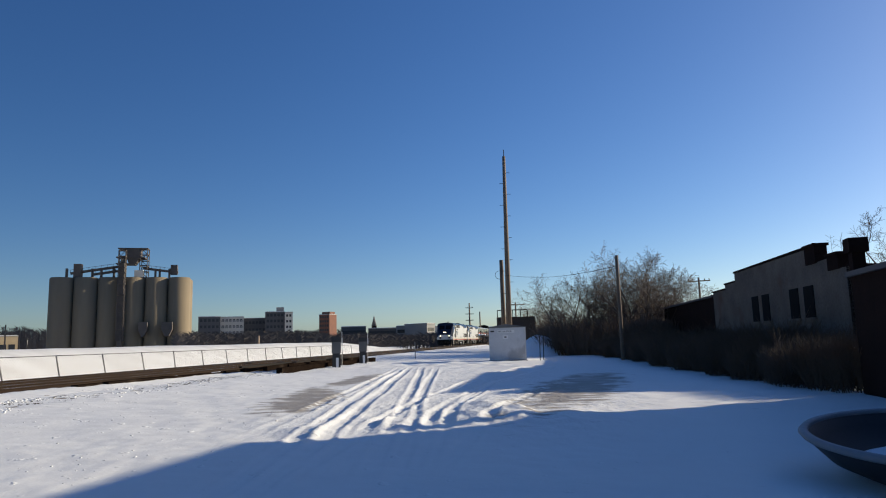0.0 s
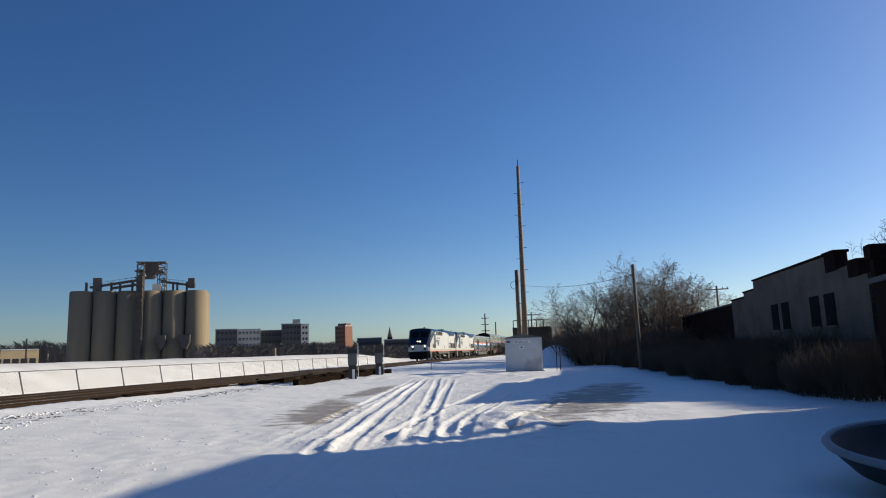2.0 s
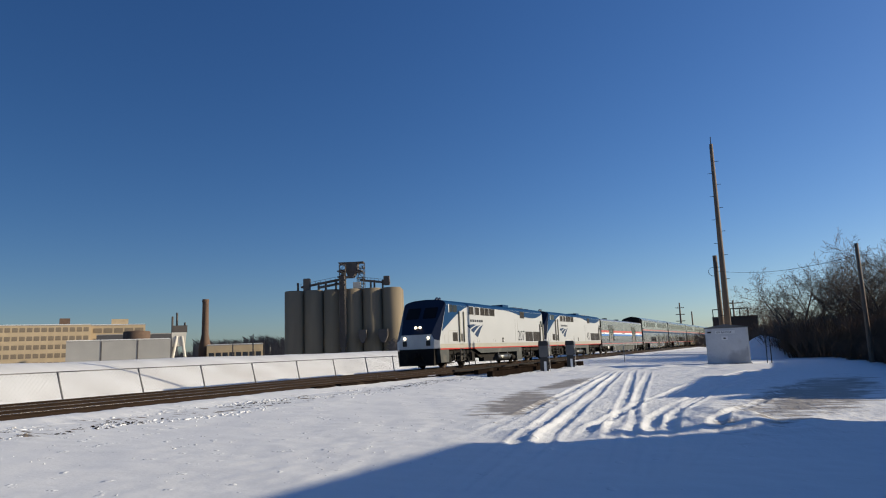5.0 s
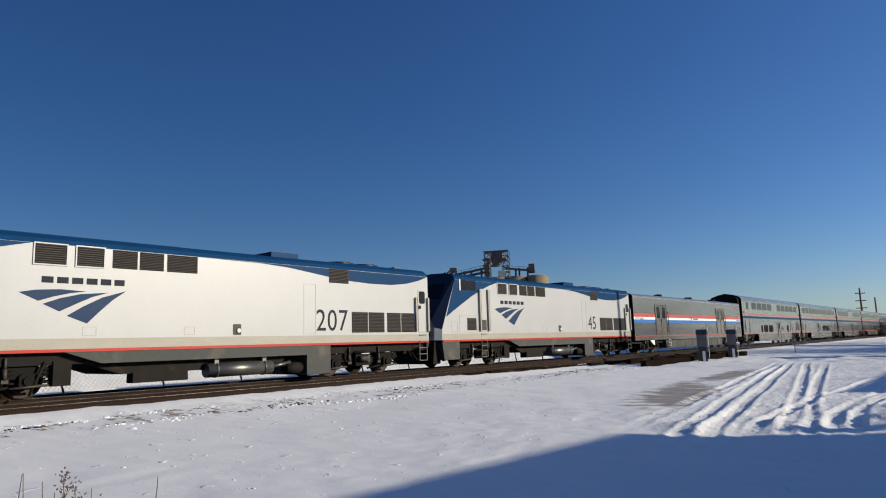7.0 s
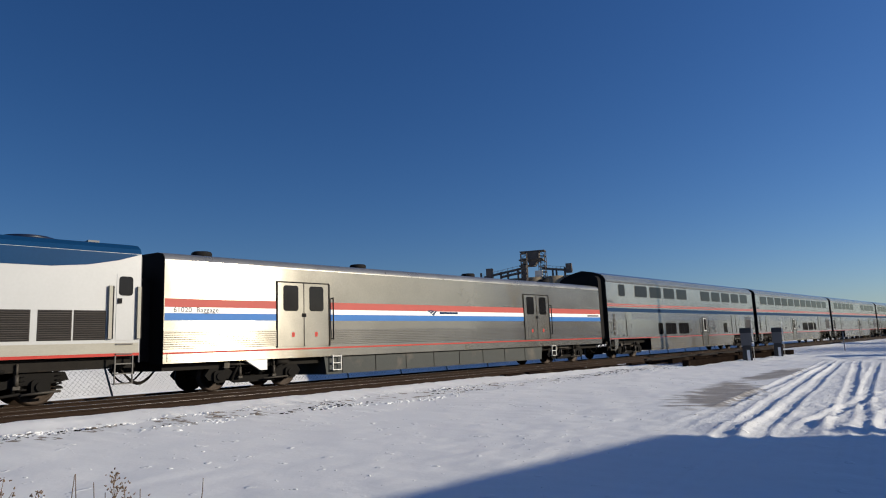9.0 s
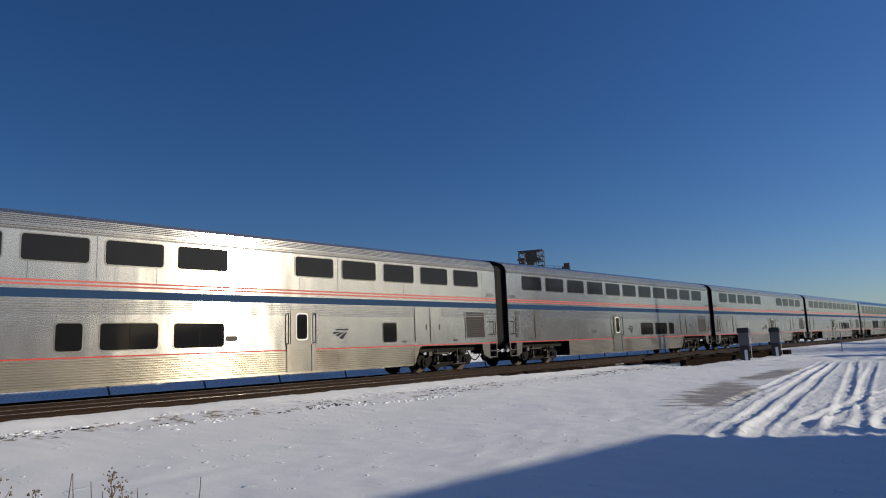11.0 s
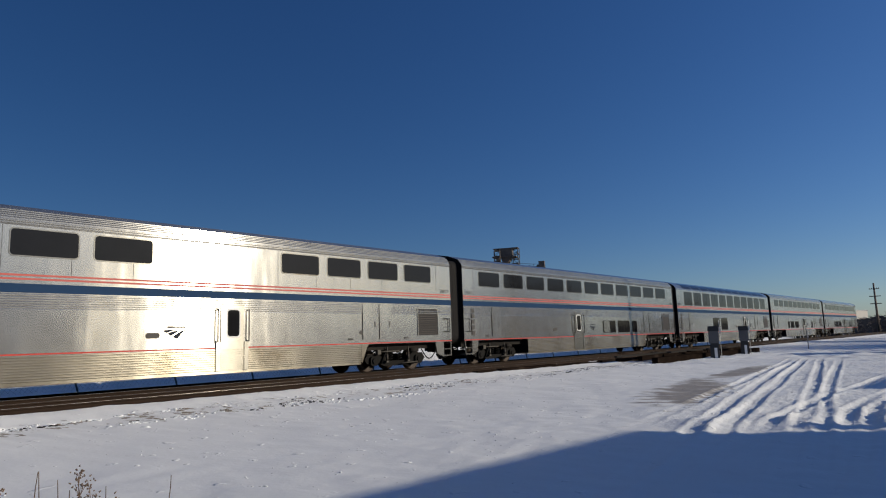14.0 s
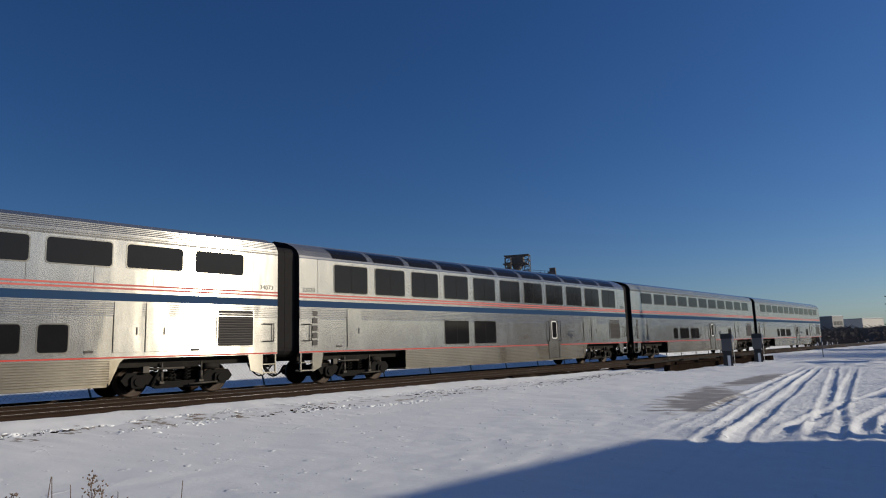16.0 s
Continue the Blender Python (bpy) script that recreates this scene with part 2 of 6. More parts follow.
concrete = material("silo_concrete", (0.215, 0.17, 0.112), 0.9, 0, 0.12, 0.12, 1.2, 0.01, stretch=(1, 1, 0.12), stain=(0.17, 0.135, 0.095), stain_at=0.54)
conveyor = material("weathered_machine_steel", (0.10, 0.085, 0.075), 0.75, 0.2, 0.25, 0.8, 6)
brick_red = material("red_brick_wall", (0.17, 0.075, 0.05), 0.9, 0, 0.2, 0.4, 6, 0.01)
brick_brown = material("brown_brick_wall", (0.115, 0.072, 0.048), 0.92, 0, 0.25, 0.8, 8, 0.01)
brick_yellow = material("cream_brick_wall", (0.44, 0.34, 0.215), 0.9, 0, 0.15, 0.3, 6, 0.01)
# shade on the sunless walls is put into this near-black brick colour
brick_dark = material("shade_dark_brick", (0.022, 0.013, 0.011), 0.97, 0, 0.3, 1.5, 12, 0.01, spec=0.05)
# white masonry drawn dark: the wall's shade is put into its colour
white_wall = material("shaded_flaking_white_masonry", (0.145, 0.125, 0.11), 0.92, 0, 0.35, 0.8, 9, 0.008, spec=0.1, stain=(0.13, 0.09, 0.07), stain_at=0.57)
wall_grey = material("grey_cladding", (0.30, 0.29, 0.27), 0.8, 0, 0.12, 0.2, 4)
wall_dark = material("dark_cladding", (0.085, 0.082, 0.085), 0.8, 0, 0.15, 0.2, 4)
wall_pale = material("pale_render_wall", (0.56, 0.52, 0.45), 0.85, 0, 0.1, 0.2, 4)
blind_window = material("dark_blind_window", (0.012, 0.012, 0.013), 0.8, 0, 0.3, 1, 8, spec=0.05)
window_dark = material("dark_window_pane", (0.02, 0.022, 0.026), 0.3, 0, 0.2, 0.5, 4)
# the pale reflection in the factory windows is put into this pane colour
window_pale = material("pale_reflection_panes", (0.20, 0.155, 0.105), 0.35, 0, 0.35, 0.6, 4)
wood_old = material("weathered_pole_wood", (0.17, 0.125, 0.09), 0.85, 0, 0.3, 1.0, 14, 0.004, stretch=(4, 4, 0.4))
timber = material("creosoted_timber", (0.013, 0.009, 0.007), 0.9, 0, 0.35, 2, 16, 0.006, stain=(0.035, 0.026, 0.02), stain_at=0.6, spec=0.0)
rail_steel = material("rusty_rail", (0.026, 0.016, 0.011), 0.75, 0.1, 0.25, 2, 20, spec=0.1)
rail_head = material("polished_rail_head", (0.55, 0.53, 0.5), 0.22, 1.0, 0.1, 2, 20)
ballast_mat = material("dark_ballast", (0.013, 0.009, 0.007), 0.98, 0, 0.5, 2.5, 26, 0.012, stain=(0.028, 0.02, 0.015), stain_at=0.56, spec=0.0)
fence_steel = material("galvanised_fence_steel", (0.16, 0.155, 0.15), 0.55, 0.6, 0.2, 3, 20)
bark = material("grey_brown_bark", (0.15, 0.112, 0.085), 0.9, 0, 0.25, 2, 14)
# same stems in two tones: shade put into the first, sunlight into the second
brush_bark = material("shaded_dry_brush_stems", (0.095, 0.064, 0.043), 0.95, 0, 0.3, 1.5, 12)
thicket_bark = material("sunlit_reddish_thicket_stems", (0.17, 0.112, 0.075), 0.95, 0, 0.3, 1.5, 12)
weed_mat = material("dry_weed", (0.17, 0.115, 0.075), 0.95, 0, 0.3, 4, 30)
cabinet_paint = material("scuffed_grey_white_paint", (0.60, 0.61, 0.62), 0.6, 0, 0.1, 1.2, 14, 0.002, stain=(0.40, 0.40, 0.41), stain_at=0.50)
cabinet_dark = material("dark_grey_cabinet", (0.035, 0.035, 0.037), 0.55, 0.2, 0.2, 2, 18)
cabinet_mid = material("grey_cabinet", (0.13, 0.13, 0.13), 0.5, 0.2, 0.15, 2, 18)
plate_white = material("white_sign", (0.78, 0.78, 0.77), 0.45, 0, 0.06, 2, 20)
plate_black = material("black_print", (0.02, 0.02, 0.022), 0.6, 0, 0.1, 2, 20)
dish_paint = material("dull_dark_dish_paint", (0.02, 0.021, 0.025), 0.6, 0.1, 0.25, 2, 18)
dish_rim = material("pale_worn_rim", (0.22, 0.23, 0.25), 0.6, 0.1, 0.2, 3, 20)
snow_plain = material("settled_snow", (0.86, 0.87, 0.89), 0.75, 0, 0.04, 1.0, 12, 0.02)
hill_mat = material("bare_winter_wood", (0.115, 0.097, 0.085), 1.0, 0, 0.4, 0.05, 0.6)


# ---- ground: one sheet of snow from the camera's feet to the horizon ----
RUTS = (((-2.35, 8.0), (-2.4, 20), (-2.2, 37)), ((-1.95, 8.0), (-1.93, 17.5), (-1.85, 37)), ((-0.9, 9.0), (-0.95, 16.4), (-1.2, 38)), ((-0.6, 9.0), (-0.7, 17), (-0.4, 36)),
        ((-1.6, 9.5), (-1.07, 14.8), (-0.48, 18.2), (0.71, 23.5), (2.85, 31.4), (6.5, 41)), ((-0.4, 9.5), (-0.2, 14.9), (0.94, 20.3), (3.3, 28.2), (6.6, 37)),
        ((-0.15, 10.0), (0.2, 15.4), (1.7, 23.1), (5.2, 32.5)), ((0.3, 10.0), (1.2, 14.6), (2.2, 17.6), (4.4, 24)), ((-3.2, 13.0), (-2.9, 22), (-2.4, 38)))


def rut_x(r, y):
    for (x0, y0), (x1, y1) in zip(r, r[1:]):
        if y < y1 or (x1, y1) == r[-1]:
            return x0 + (x1 - x0) * (y - y0) / (y1 - y0)


def ground_height(x, y):
    s, d = rail_axes(x, y)
    h = 0.05 * smooth(2, 9, d) + 0.14 * smooth(8, 15, d)
    far = math.hypot(x, y)
    # undulation, drifts and trodden snow
    if far < 160:
        h += 0.05 * noise.noise((x * 0.22, y * 0.22, 0)) + 0.022 * noise.noise((x * 0.9, y * 0.9, 3))
        near = 1 - smooth(25, 60, far)
        h += near * 0.012 * noise.noise((x * 3.1, y * 3.1, 7))
        rim = smooth(10.5, 13.0, d) * (1 - smooth(15.0, 15.8, d))
        h += near * rim * 0.055 * abs(noise.noise((x * 2.3, y * 2.3, 11)))
        for i, r in enumerate(RUTS):
            y0, y1 = r[0][1], r[-1][1]
            if y0 - 3 < y < y1 + 2:
                o = x - rut_x(r, y) - 0.05 * noise.noise((i * 5.0, y * 0.35, 1))
                if abs(o) > 0.6:
                    continue
                fade = (0.35 * smooth(y0 - 3, y0, y) + 0.65 * smooth(y0 + 1.5, y0 + 3, y)) * (1 - smooth(y1 - 6, y1 + 2, y))
                rough = 1 + 0.8 * noise.noise((x * 6.5, y * 3.4, 21 + i)) + 0.5 * noise.noise((x * 14, y * 8, 51 + i))
                deep = 0.95 + 0.5 * noise.noise((i * 7.0, y * 0.25, 2))
                # flat tyre bed with a cleated floor, thrown-up snow on both sides
                h += fade * deep * (rough * (0.026 * math.exp(-((o - 0.18) / 0.05) ** 2) + 0.018 * math.exp(-((o + 0.18) / 0.045) ** 2)) - 0.024 * math.exp(-(o / 0.145) ** 6)
                                    + 0.006 * math.sin(y * 30 + 22 * abs(o)) * math.exp(-(o / 0.13) ** 4))
        churned = smooth(-3.6, -2.4, x - 0.06 * (y - 12)) * (1 - smooth(2.8, 4.2, x - 0.12 * (y - 12))) * smooth(9, 12, y) * (1 - smooth(36, 42, y))
        if churned:
            h += churned * (0.016 * noise.noise((x * 1.6, y * 0.9, 41)) + 0.010 * noise.noise((x * 4.0, y * 3.0, 43)) + 0.008 * noise.noise((x * 9.0, y * 7.0, 47)))
        # a heaped drift at the end of the tracks
        for cx, cy, hh, ww in ((0.55, 13.1, 0.13, 0.42), (1.35, 13.0, 0.17, 0.45), (-0.9, 12.3, 0.07, 0.4), (2.3, 13.0, 0.09, 0.7), (1.0, 15.5, 0.10, 0.45), (-2.2, 11.8, 0.06, 0.4)):
            rr = ((x - cx) / ww) ** 2 + ((y - cy) / (ww * 2.4)) ** 2
            if rr < 6:
                h += hh * math.exp(-rr) * (1 + 0.5 * noise.noise((x * 2.4, y * 2.4, 14)))
        # trodden line beyond the tyre tracks
        band = smooth(36, 40, y) * (1 - smooth(46, 52, y)) * smooth(-9, -5, x) * (1 - smooth(3, 6, x))
        h += band * 0.11 * noise.noise((x * 1.1, y * 0.9, 31))
    # the track bed lies a little lower than the snow, the bank behind the fence rises
    h -= 0.5 * smooth(15.6, 16.0, d) * (1 - smooth(23.0, 23.8, d)) * (1 - smooth(300, 400, abs(s)))
    # beyond the fence the ground falls away; across the hollow a bank faces the camera
    along = smooth(-260, -200, s)
    h -= 2.2 * smooth(24.9, 28.5, d) * (1 - smooth(29, 42.5, d)) * along
    bank = smooth(29.5, 43, d) * (1 - smooth(118, 165, s)) * along
    h += bank * (1.56 + 0.10 * noise.noise((x * 0.07, y * 0.07, 5)) + 0.05 * noise.noise((x * 0.5, y * 0.3, 8)))
    h -= 4.6 * smooth(50, 70, d) * (1 - smooth(2000, 3000, far)) * along
    return h


def stops(fine0, fine1, step, ends, growth=1.16):
    mid = [fine0 + i * step for i in range(int((fine1 - fine0) / step) + 1)]
    lo, st, v = [], step, mid[0]
    while v > ends[0]:
        st = min(st * (growth if st > 0.2 else 1.035), 400)
        v -= st
        lo.append(v)
    hi, st, v = [], step, mid[-1]
    while v < ends[1]:
        st = min(st * (growth if st > 0.2 else 1.035), 400)
        v += st
        hi.append(v)
    return lo[::-1] + mid + hi


gx = stops(-4.6, 5.4, 0.055, (-4000, 4000), 1.05)
gy = stops(6.0, 36.0, 0.10, (-4000, 4000), 1.10)
verts = [(x, y, ground_height(x, y)) for y in gy for x in gx]
w = len(gx)
faces = [(j * w + i, j * w + i + 1, (j + 1) * w + i + 1, (j + 1) * w + i) for j in range(len(gy) - 1) for i in range(w - 1)]
me = bpy.data.meshes.new("ground")
me.from_pydata(verts, [], faces)
me.polygons.foreach_set("use_smooth", [True] * len(faces))


def snow_material():
    mat = bpy.data.materials.new("wind_packed_snow")
    mat.use_nodes = True
    n, ln = mat.node_tree.nodes, mat.node_tree.links
    p = n["Principled BSDF"]
    p.inputs["Roughness"].default_value = 0.62
    p.inputs["Specular IOR Level"].default_value = 0.35
    geo = n.new("ShaderNodeNewGeometry")
    sep = n.new("ShaderNodeSeparateXYZ")
    ln.new(geo.outputs["Position"], sep.inputs[0])

    def tex(scale, detail, stretch=(1, 1, 1), turn=0.0):
        mp = n.new("ShaderNodeMapping")
        mp.inputs["Scale"].default_value, mp.inputs["Rotation"].default_value = stretch, (0, 0, turn)
        ln.new(geo.outputs["Position"], mp.inputs["Vector"])
        t = n.new("ShaderNodeTexNoise")
        t.inputs["Scale"].default_value, t.inputs["Detail"].default_value = scale, detail
        ln.new(mp.outputs["Vector"], t.inputs["Vector"])
        return t.outputs["Fac"]

    def calc(op, *vals):
        m = n.new("ShaderNodeMath")
        m.operation = op
        for i, v in enumerate(vals):
            if isinstance(v, (int, float)):
                m.inputs[i].default_value = v
            else:
                ln.new(v, m.inputs[i])
        return m.outputs[0]

    def ramp(v, a, b, lo=0.0, hi=1.0):
        m = n.new("ShaderNodeMapRange")
        m.inputs["From Min"].default_value, m.inputs["From Max"].default_value = a, b
        m.inputs["To Min"].default_value, m.inputs["To Max"].default_value = lo, hi
        ln.new(v, m.inputs["Value"])
        return m.outputs["Result"]

    # wind-scoured places where the dark gravel shows: centre, half widths, turn
    bare = None
    streaks = tex(1.3, 10, (0.9, 2.2, 1), radians(-6))
    for cx, cy, ax, ay, turn in ((-3.75, 18.4, 1.2, 5.4, 3), (4.1, 20.5, 1.7, 10.5, -18), (-3.5, 26.5, 0.75, 5.5, -6)):
        c, s = math.cos(radians(turn)), math.sin(radians(turn))
        dx, dy = calc("SUBTRACT", sep.outputs["X"], cx), calc("SUBTRACT", sep.outputs["Y"], cy)
        u = calc("DIVIDE", calc("ADD", calc("MULTIPLY", dx, c), calc("MULTIPLY", dy, s)), ax)
        v = calc("DIVIDE", calc("SUBTRACT", calc("MULTIPLY", dy, c), calc("MULTIPLY", dx, s)), ay)
        e = calc("ADD", calc("MULTIPLY", u, u), calc("MULTIPLY", v, v))
        b = ramp(e, 1.25, 0.1)
        bare = b if bare is None else calc("MAXIMUM", bare, b)
    bare = ramp(calc("ADD", calc("MULTIPLY", bare, 0.50), calc("MULTIPLY", streaks, 1.15)), 0.82, 1.0)
    # grit along the line of the track
    s_ax = calc("ADD", calc("MULTIPLY", sep.outputs["X"], AY.x), calc("MULTIPLY", sep.outputs["Y"], AY.y))
    edge = calc("MULTIPLY", ramp(s_ax, 12.4, 13.4), ramp(s_ax, 15.7, 14.6))
    grit = ramp(calc("ADD", calc("MULTIPLY", edge, 0.22), tex(3.2, 9, (0.8, 1.7, 1))), 0.80, 0.86)
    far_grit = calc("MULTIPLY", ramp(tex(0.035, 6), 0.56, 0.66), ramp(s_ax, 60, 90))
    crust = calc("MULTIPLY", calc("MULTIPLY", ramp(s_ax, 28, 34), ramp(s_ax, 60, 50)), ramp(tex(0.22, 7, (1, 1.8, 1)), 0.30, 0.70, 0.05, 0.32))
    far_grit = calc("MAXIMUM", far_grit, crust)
    dirt = n.new("ShaderNodeMix")
    dirt.data_type = "RGBA"
    tone = n.new("ShaderNodeMix")
    tone.data_type = "RGBA"
    tone.inputs[6].default_value, tone.inputs[7].default_value = (0.79, 0.79, 0.765, 1), (0.86, 0.86, 0.835, 1)
    ln.new(tex(0.6, 6), tone.inputs[0])
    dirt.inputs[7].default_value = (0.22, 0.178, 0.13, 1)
    ln.new(tone.outputs[2], dirt.inputs[6])
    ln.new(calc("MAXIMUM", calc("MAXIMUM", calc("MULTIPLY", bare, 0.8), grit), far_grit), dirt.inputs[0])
    ln.new(dirt.outputs[2], p.inputs["Base Color"])
    b1 = n.new("ShaderNodeBump")
    b1.inputs["Strength"].default_value, b1.inputs["Distance"].default_value = 0.7, 0.016
    hh = calc("ADD", calc("MULTIPLY", tex(1.7, 8, (1, 1.5, 1)), 1.0), calc("MULTIPLY", tex(11, 8), 0.30))
    hh = calc("ADD", hh, calc("MULTIPLY", ramp(tex(3.4, 3), 0.66, 0.74), 1.1))
    driven = calc("MULTIPLY", calc("MULTIPLY", ramp(sep.outputs["X"], -4.0, -2.6), ramp(sep.outputs["X"], 6.0, 3.6)), ramp(sep.outputs["Y"], 9, 12))
    hh = calc("ADD", hh, calc("MULTIPLY", driven, calc("ADD", calc("MULTIPLY", tex(4.2, 7, (1.6, 0.7, 1)), 2.2), calc("MULTIPLY", tex(16, 5), 0.9))))
    ln.new(hh, b1.inputs["Height"])
    ln.new(b1.outputs["Normal"], p.inputs["Normal"])
    return mat


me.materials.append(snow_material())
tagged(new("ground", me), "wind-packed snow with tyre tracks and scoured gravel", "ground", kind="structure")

# snow drifted up against the ends of the siding's ties, with a crumbling edge
lip = Shape()
across = [-6.3, -6.1, -5.9, -5.7, -5.5, -5.3, -5.1, -4.95, -4.8, -4.68, -4.58, -4.5, -4.44, -4.40]
xs, x = [], -14.0
while x < 150:
    xs.append(x)
    x += 0.11 if x < 45 else 0.4
for x in xs:
    wob = 0.09 * noise.noise((x * 0.45, 0, 3)) + 0.05 * noise.noise((x * 2.1, 0, 5))
    foot = TRACK @ Vector((x, -6.3, 0))
    g = ground_height(foot.x, foot.y)
    for k, c in enumerate(across):
        p = TRACK @ Vector((x, c + wob * smooth(-5.7, -4.6, c), 0))
        z = g + (0.30 - g) * smooth(-6.2, -4.75, c) + 0.028 * noise.noise((x * 0.8, c, 1)) + 0.030 * abs(noise.noise((x * 2.6, c * 3.0, 9))) * smooth(-6.3, -5.9, c)
        z -= 0.05 * (k == 0) + (0.06 if k == len(across) - 2 else 0.35 if k == len(across) - 1 else 0)
        lip.v.append((p.x, p.y, z))
w = len(across)
for i in range(len(xs) - 1):
    for k in range(w - 1):
        lip.f.append((i * w + k, i * w + k + 1, (i + 1) * w + k + 1, (i + 1) * w + k))
        lip.m.append(0), lip.s.append(True)
thing("snow_bank", lip, me.materials[0], "low bank of drifted snow along the siding", "snow", kind="structure")

# crumbs of crusted snow and dark grit thrown up beside the track
rnd = random.Random(77)


def crumbs(n, d0, d1, s0, s1, small, large, clump):
    out, made, tries = Shape(), 0, 0
    while made < n and tries < n * 30:
        tries += 1
        a, d = s0 + (s1 - s0) * rnd.random() ** 1.6, rnd.uniform(d0, d1)
        if noise.noise((a * 0.35, d * 0.9, clump)) + 0.6 * noise.noise((a * 1.7, d * 2.4, clump)) < 0.16:
            continue
        made += 1
        q = AX * a + AY * d
        z = ground_height(q.x, q.y)
        r = small + (large - small) * rnd.random() ** 2.5
        turn, flat, long = rnd.uniform(0, 6.3), rnd.uniform(0.18, 0.4), rnd.uniform(1.0, 2.0)
        m = Matrix.Translation((q.x, q.y, z)) @ Matrix.Rotation(turn, 4, "Z")
        n0 = len(out.v)
        ring = [(math.cos(t) * r * long * rnd.uniform(0.8, 1.2), math.sin(t) * r * rnd.uniform(0.8, 1.2)) for t in (0, 1.05, 2.1, 3.14, 4.2, 5.24)]
        out.v += [tuple(m @ Vector((u, v, -0.3 * r))) for u, v in ring] + [tuple(m @ Vector((u * 0.6, v * 0.6, r * flat * rnd.uniform(0.8, 1.3)))) for u, v in ring]
        out.f += [(n0 + i, n0 + (i + 1) % 6, n0 + 6 + (i + 1) % 6, n0 + 6 + i) for i in range(6)] + [tuple(n0 + 6 + i for i in range(6))]
        out.m += [0] * 7
        out.s += [True] * 7
    return out


thing("snow_crumbs", crumbs(5200, 12.4, 15.2, -8, 55, 0.012, 0.055, 3), me.materials[0], "crumbs of crusted snow beside the track", "snow", kind="stuff")
thing("field_crumbs", crumbs(700, 4.0, 12.4, -4, 24, 0.008, 0.026, 8), me.materials[0], "scattered small crumbs of crusted snow", "snow", kind="stuff")
thing("grit", crumbs(1500, 13.0, 14.4, -8, 40, 0.012, 0.04, 21), ballast_mat, "dark grit scattered on the snow", "grit", kind="stuff")

# ---- railway: ballast bed, ties, rails ----
TIE_TOP = -0.17
bed = Shape()
prof = [(-5.0, -0.45), (-4.6, -0.2), (-4.3, -0.185), (-1.9, -0.18), (1.6, -0.18), (2.25, -0.2), (2.75, -0.45)]
bed.strip(prof, -330, 700)
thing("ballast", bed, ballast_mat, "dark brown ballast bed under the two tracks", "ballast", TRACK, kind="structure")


def rail_track(y, x0, x1, label):
    track = thing("railway_track", None, (), label, "track", TRACK @ pose(0, y, 0), kind="structure")
    for side in (-0.7525, 0.7525):
        r = Shape()
        r.box(x0, x1, side - 0.07, side + 0.07, TIE_TOP, TIE_TOP + 0.025)
        r.box(x0, x1, side - 0.009, side + 0.009, TIE_TOP + 0.025, -0.04)
        r.box(x0, x1, side - 0.036, side + 0.036, -0.04, -0.003)
        r.box(x0, x1, side - 0.03, side + 0.03, -0.003, 0.0, 1)
        part("rail", r, (rail_steel, rail_head), track)
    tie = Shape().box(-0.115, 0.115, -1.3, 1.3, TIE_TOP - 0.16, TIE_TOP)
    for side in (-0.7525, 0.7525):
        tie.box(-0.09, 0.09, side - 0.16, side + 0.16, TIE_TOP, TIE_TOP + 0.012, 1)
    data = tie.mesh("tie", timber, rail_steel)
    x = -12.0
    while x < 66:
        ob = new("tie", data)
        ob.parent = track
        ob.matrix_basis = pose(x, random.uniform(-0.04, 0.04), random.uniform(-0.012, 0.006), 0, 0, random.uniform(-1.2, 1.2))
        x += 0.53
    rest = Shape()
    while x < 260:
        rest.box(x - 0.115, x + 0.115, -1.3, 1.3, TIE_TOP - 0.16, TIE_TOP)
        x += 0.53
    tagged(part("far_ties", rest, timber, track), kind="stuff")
    return track


rail_track(0.0, -320, 690, "main track with polished rails on dark ties")
rail_track(-3.3, -320, 320, "siding track with rusty rails on old ties")


# ---- the train: vehicles run along -X of the track axes; in each, x 0 is the front coupling, -y the side towards the camera ----
SIDE = -1.55


def plate(outline, y, t, mat=0, shape=None):
    """A flat piece of thickness t on the camera side, standing out from y."""
    shape = shape or Shape()
    return shape.slab(outline, "y", y, y - t, mat)


def rect(x0, x1, z0, z1):
    return [(x0, z0), (x1, z0), (x1, z1), (x0, z1)]


def flutes(z0, z1, n, y, deep=0.022):
    """Profile of n rounded ribs between two heights."""
    out = []
    for i in range(n):
        a, b = z0 + (z1 - z0) * i / n, z0 + (z1 - z0) * (i + 1) / n
        h = b - a
        out += [(y + 0.006, a), (y + 0.006, a + 0.16 * h), (y - deep * 0.8, a + 0.24 * h), (y - deep, a + 0.42 * h), (y - deep, a + 0.76 * h), (y - deep * 0.8, a + 0.92 * h)]
    return out + [(y, z1)]


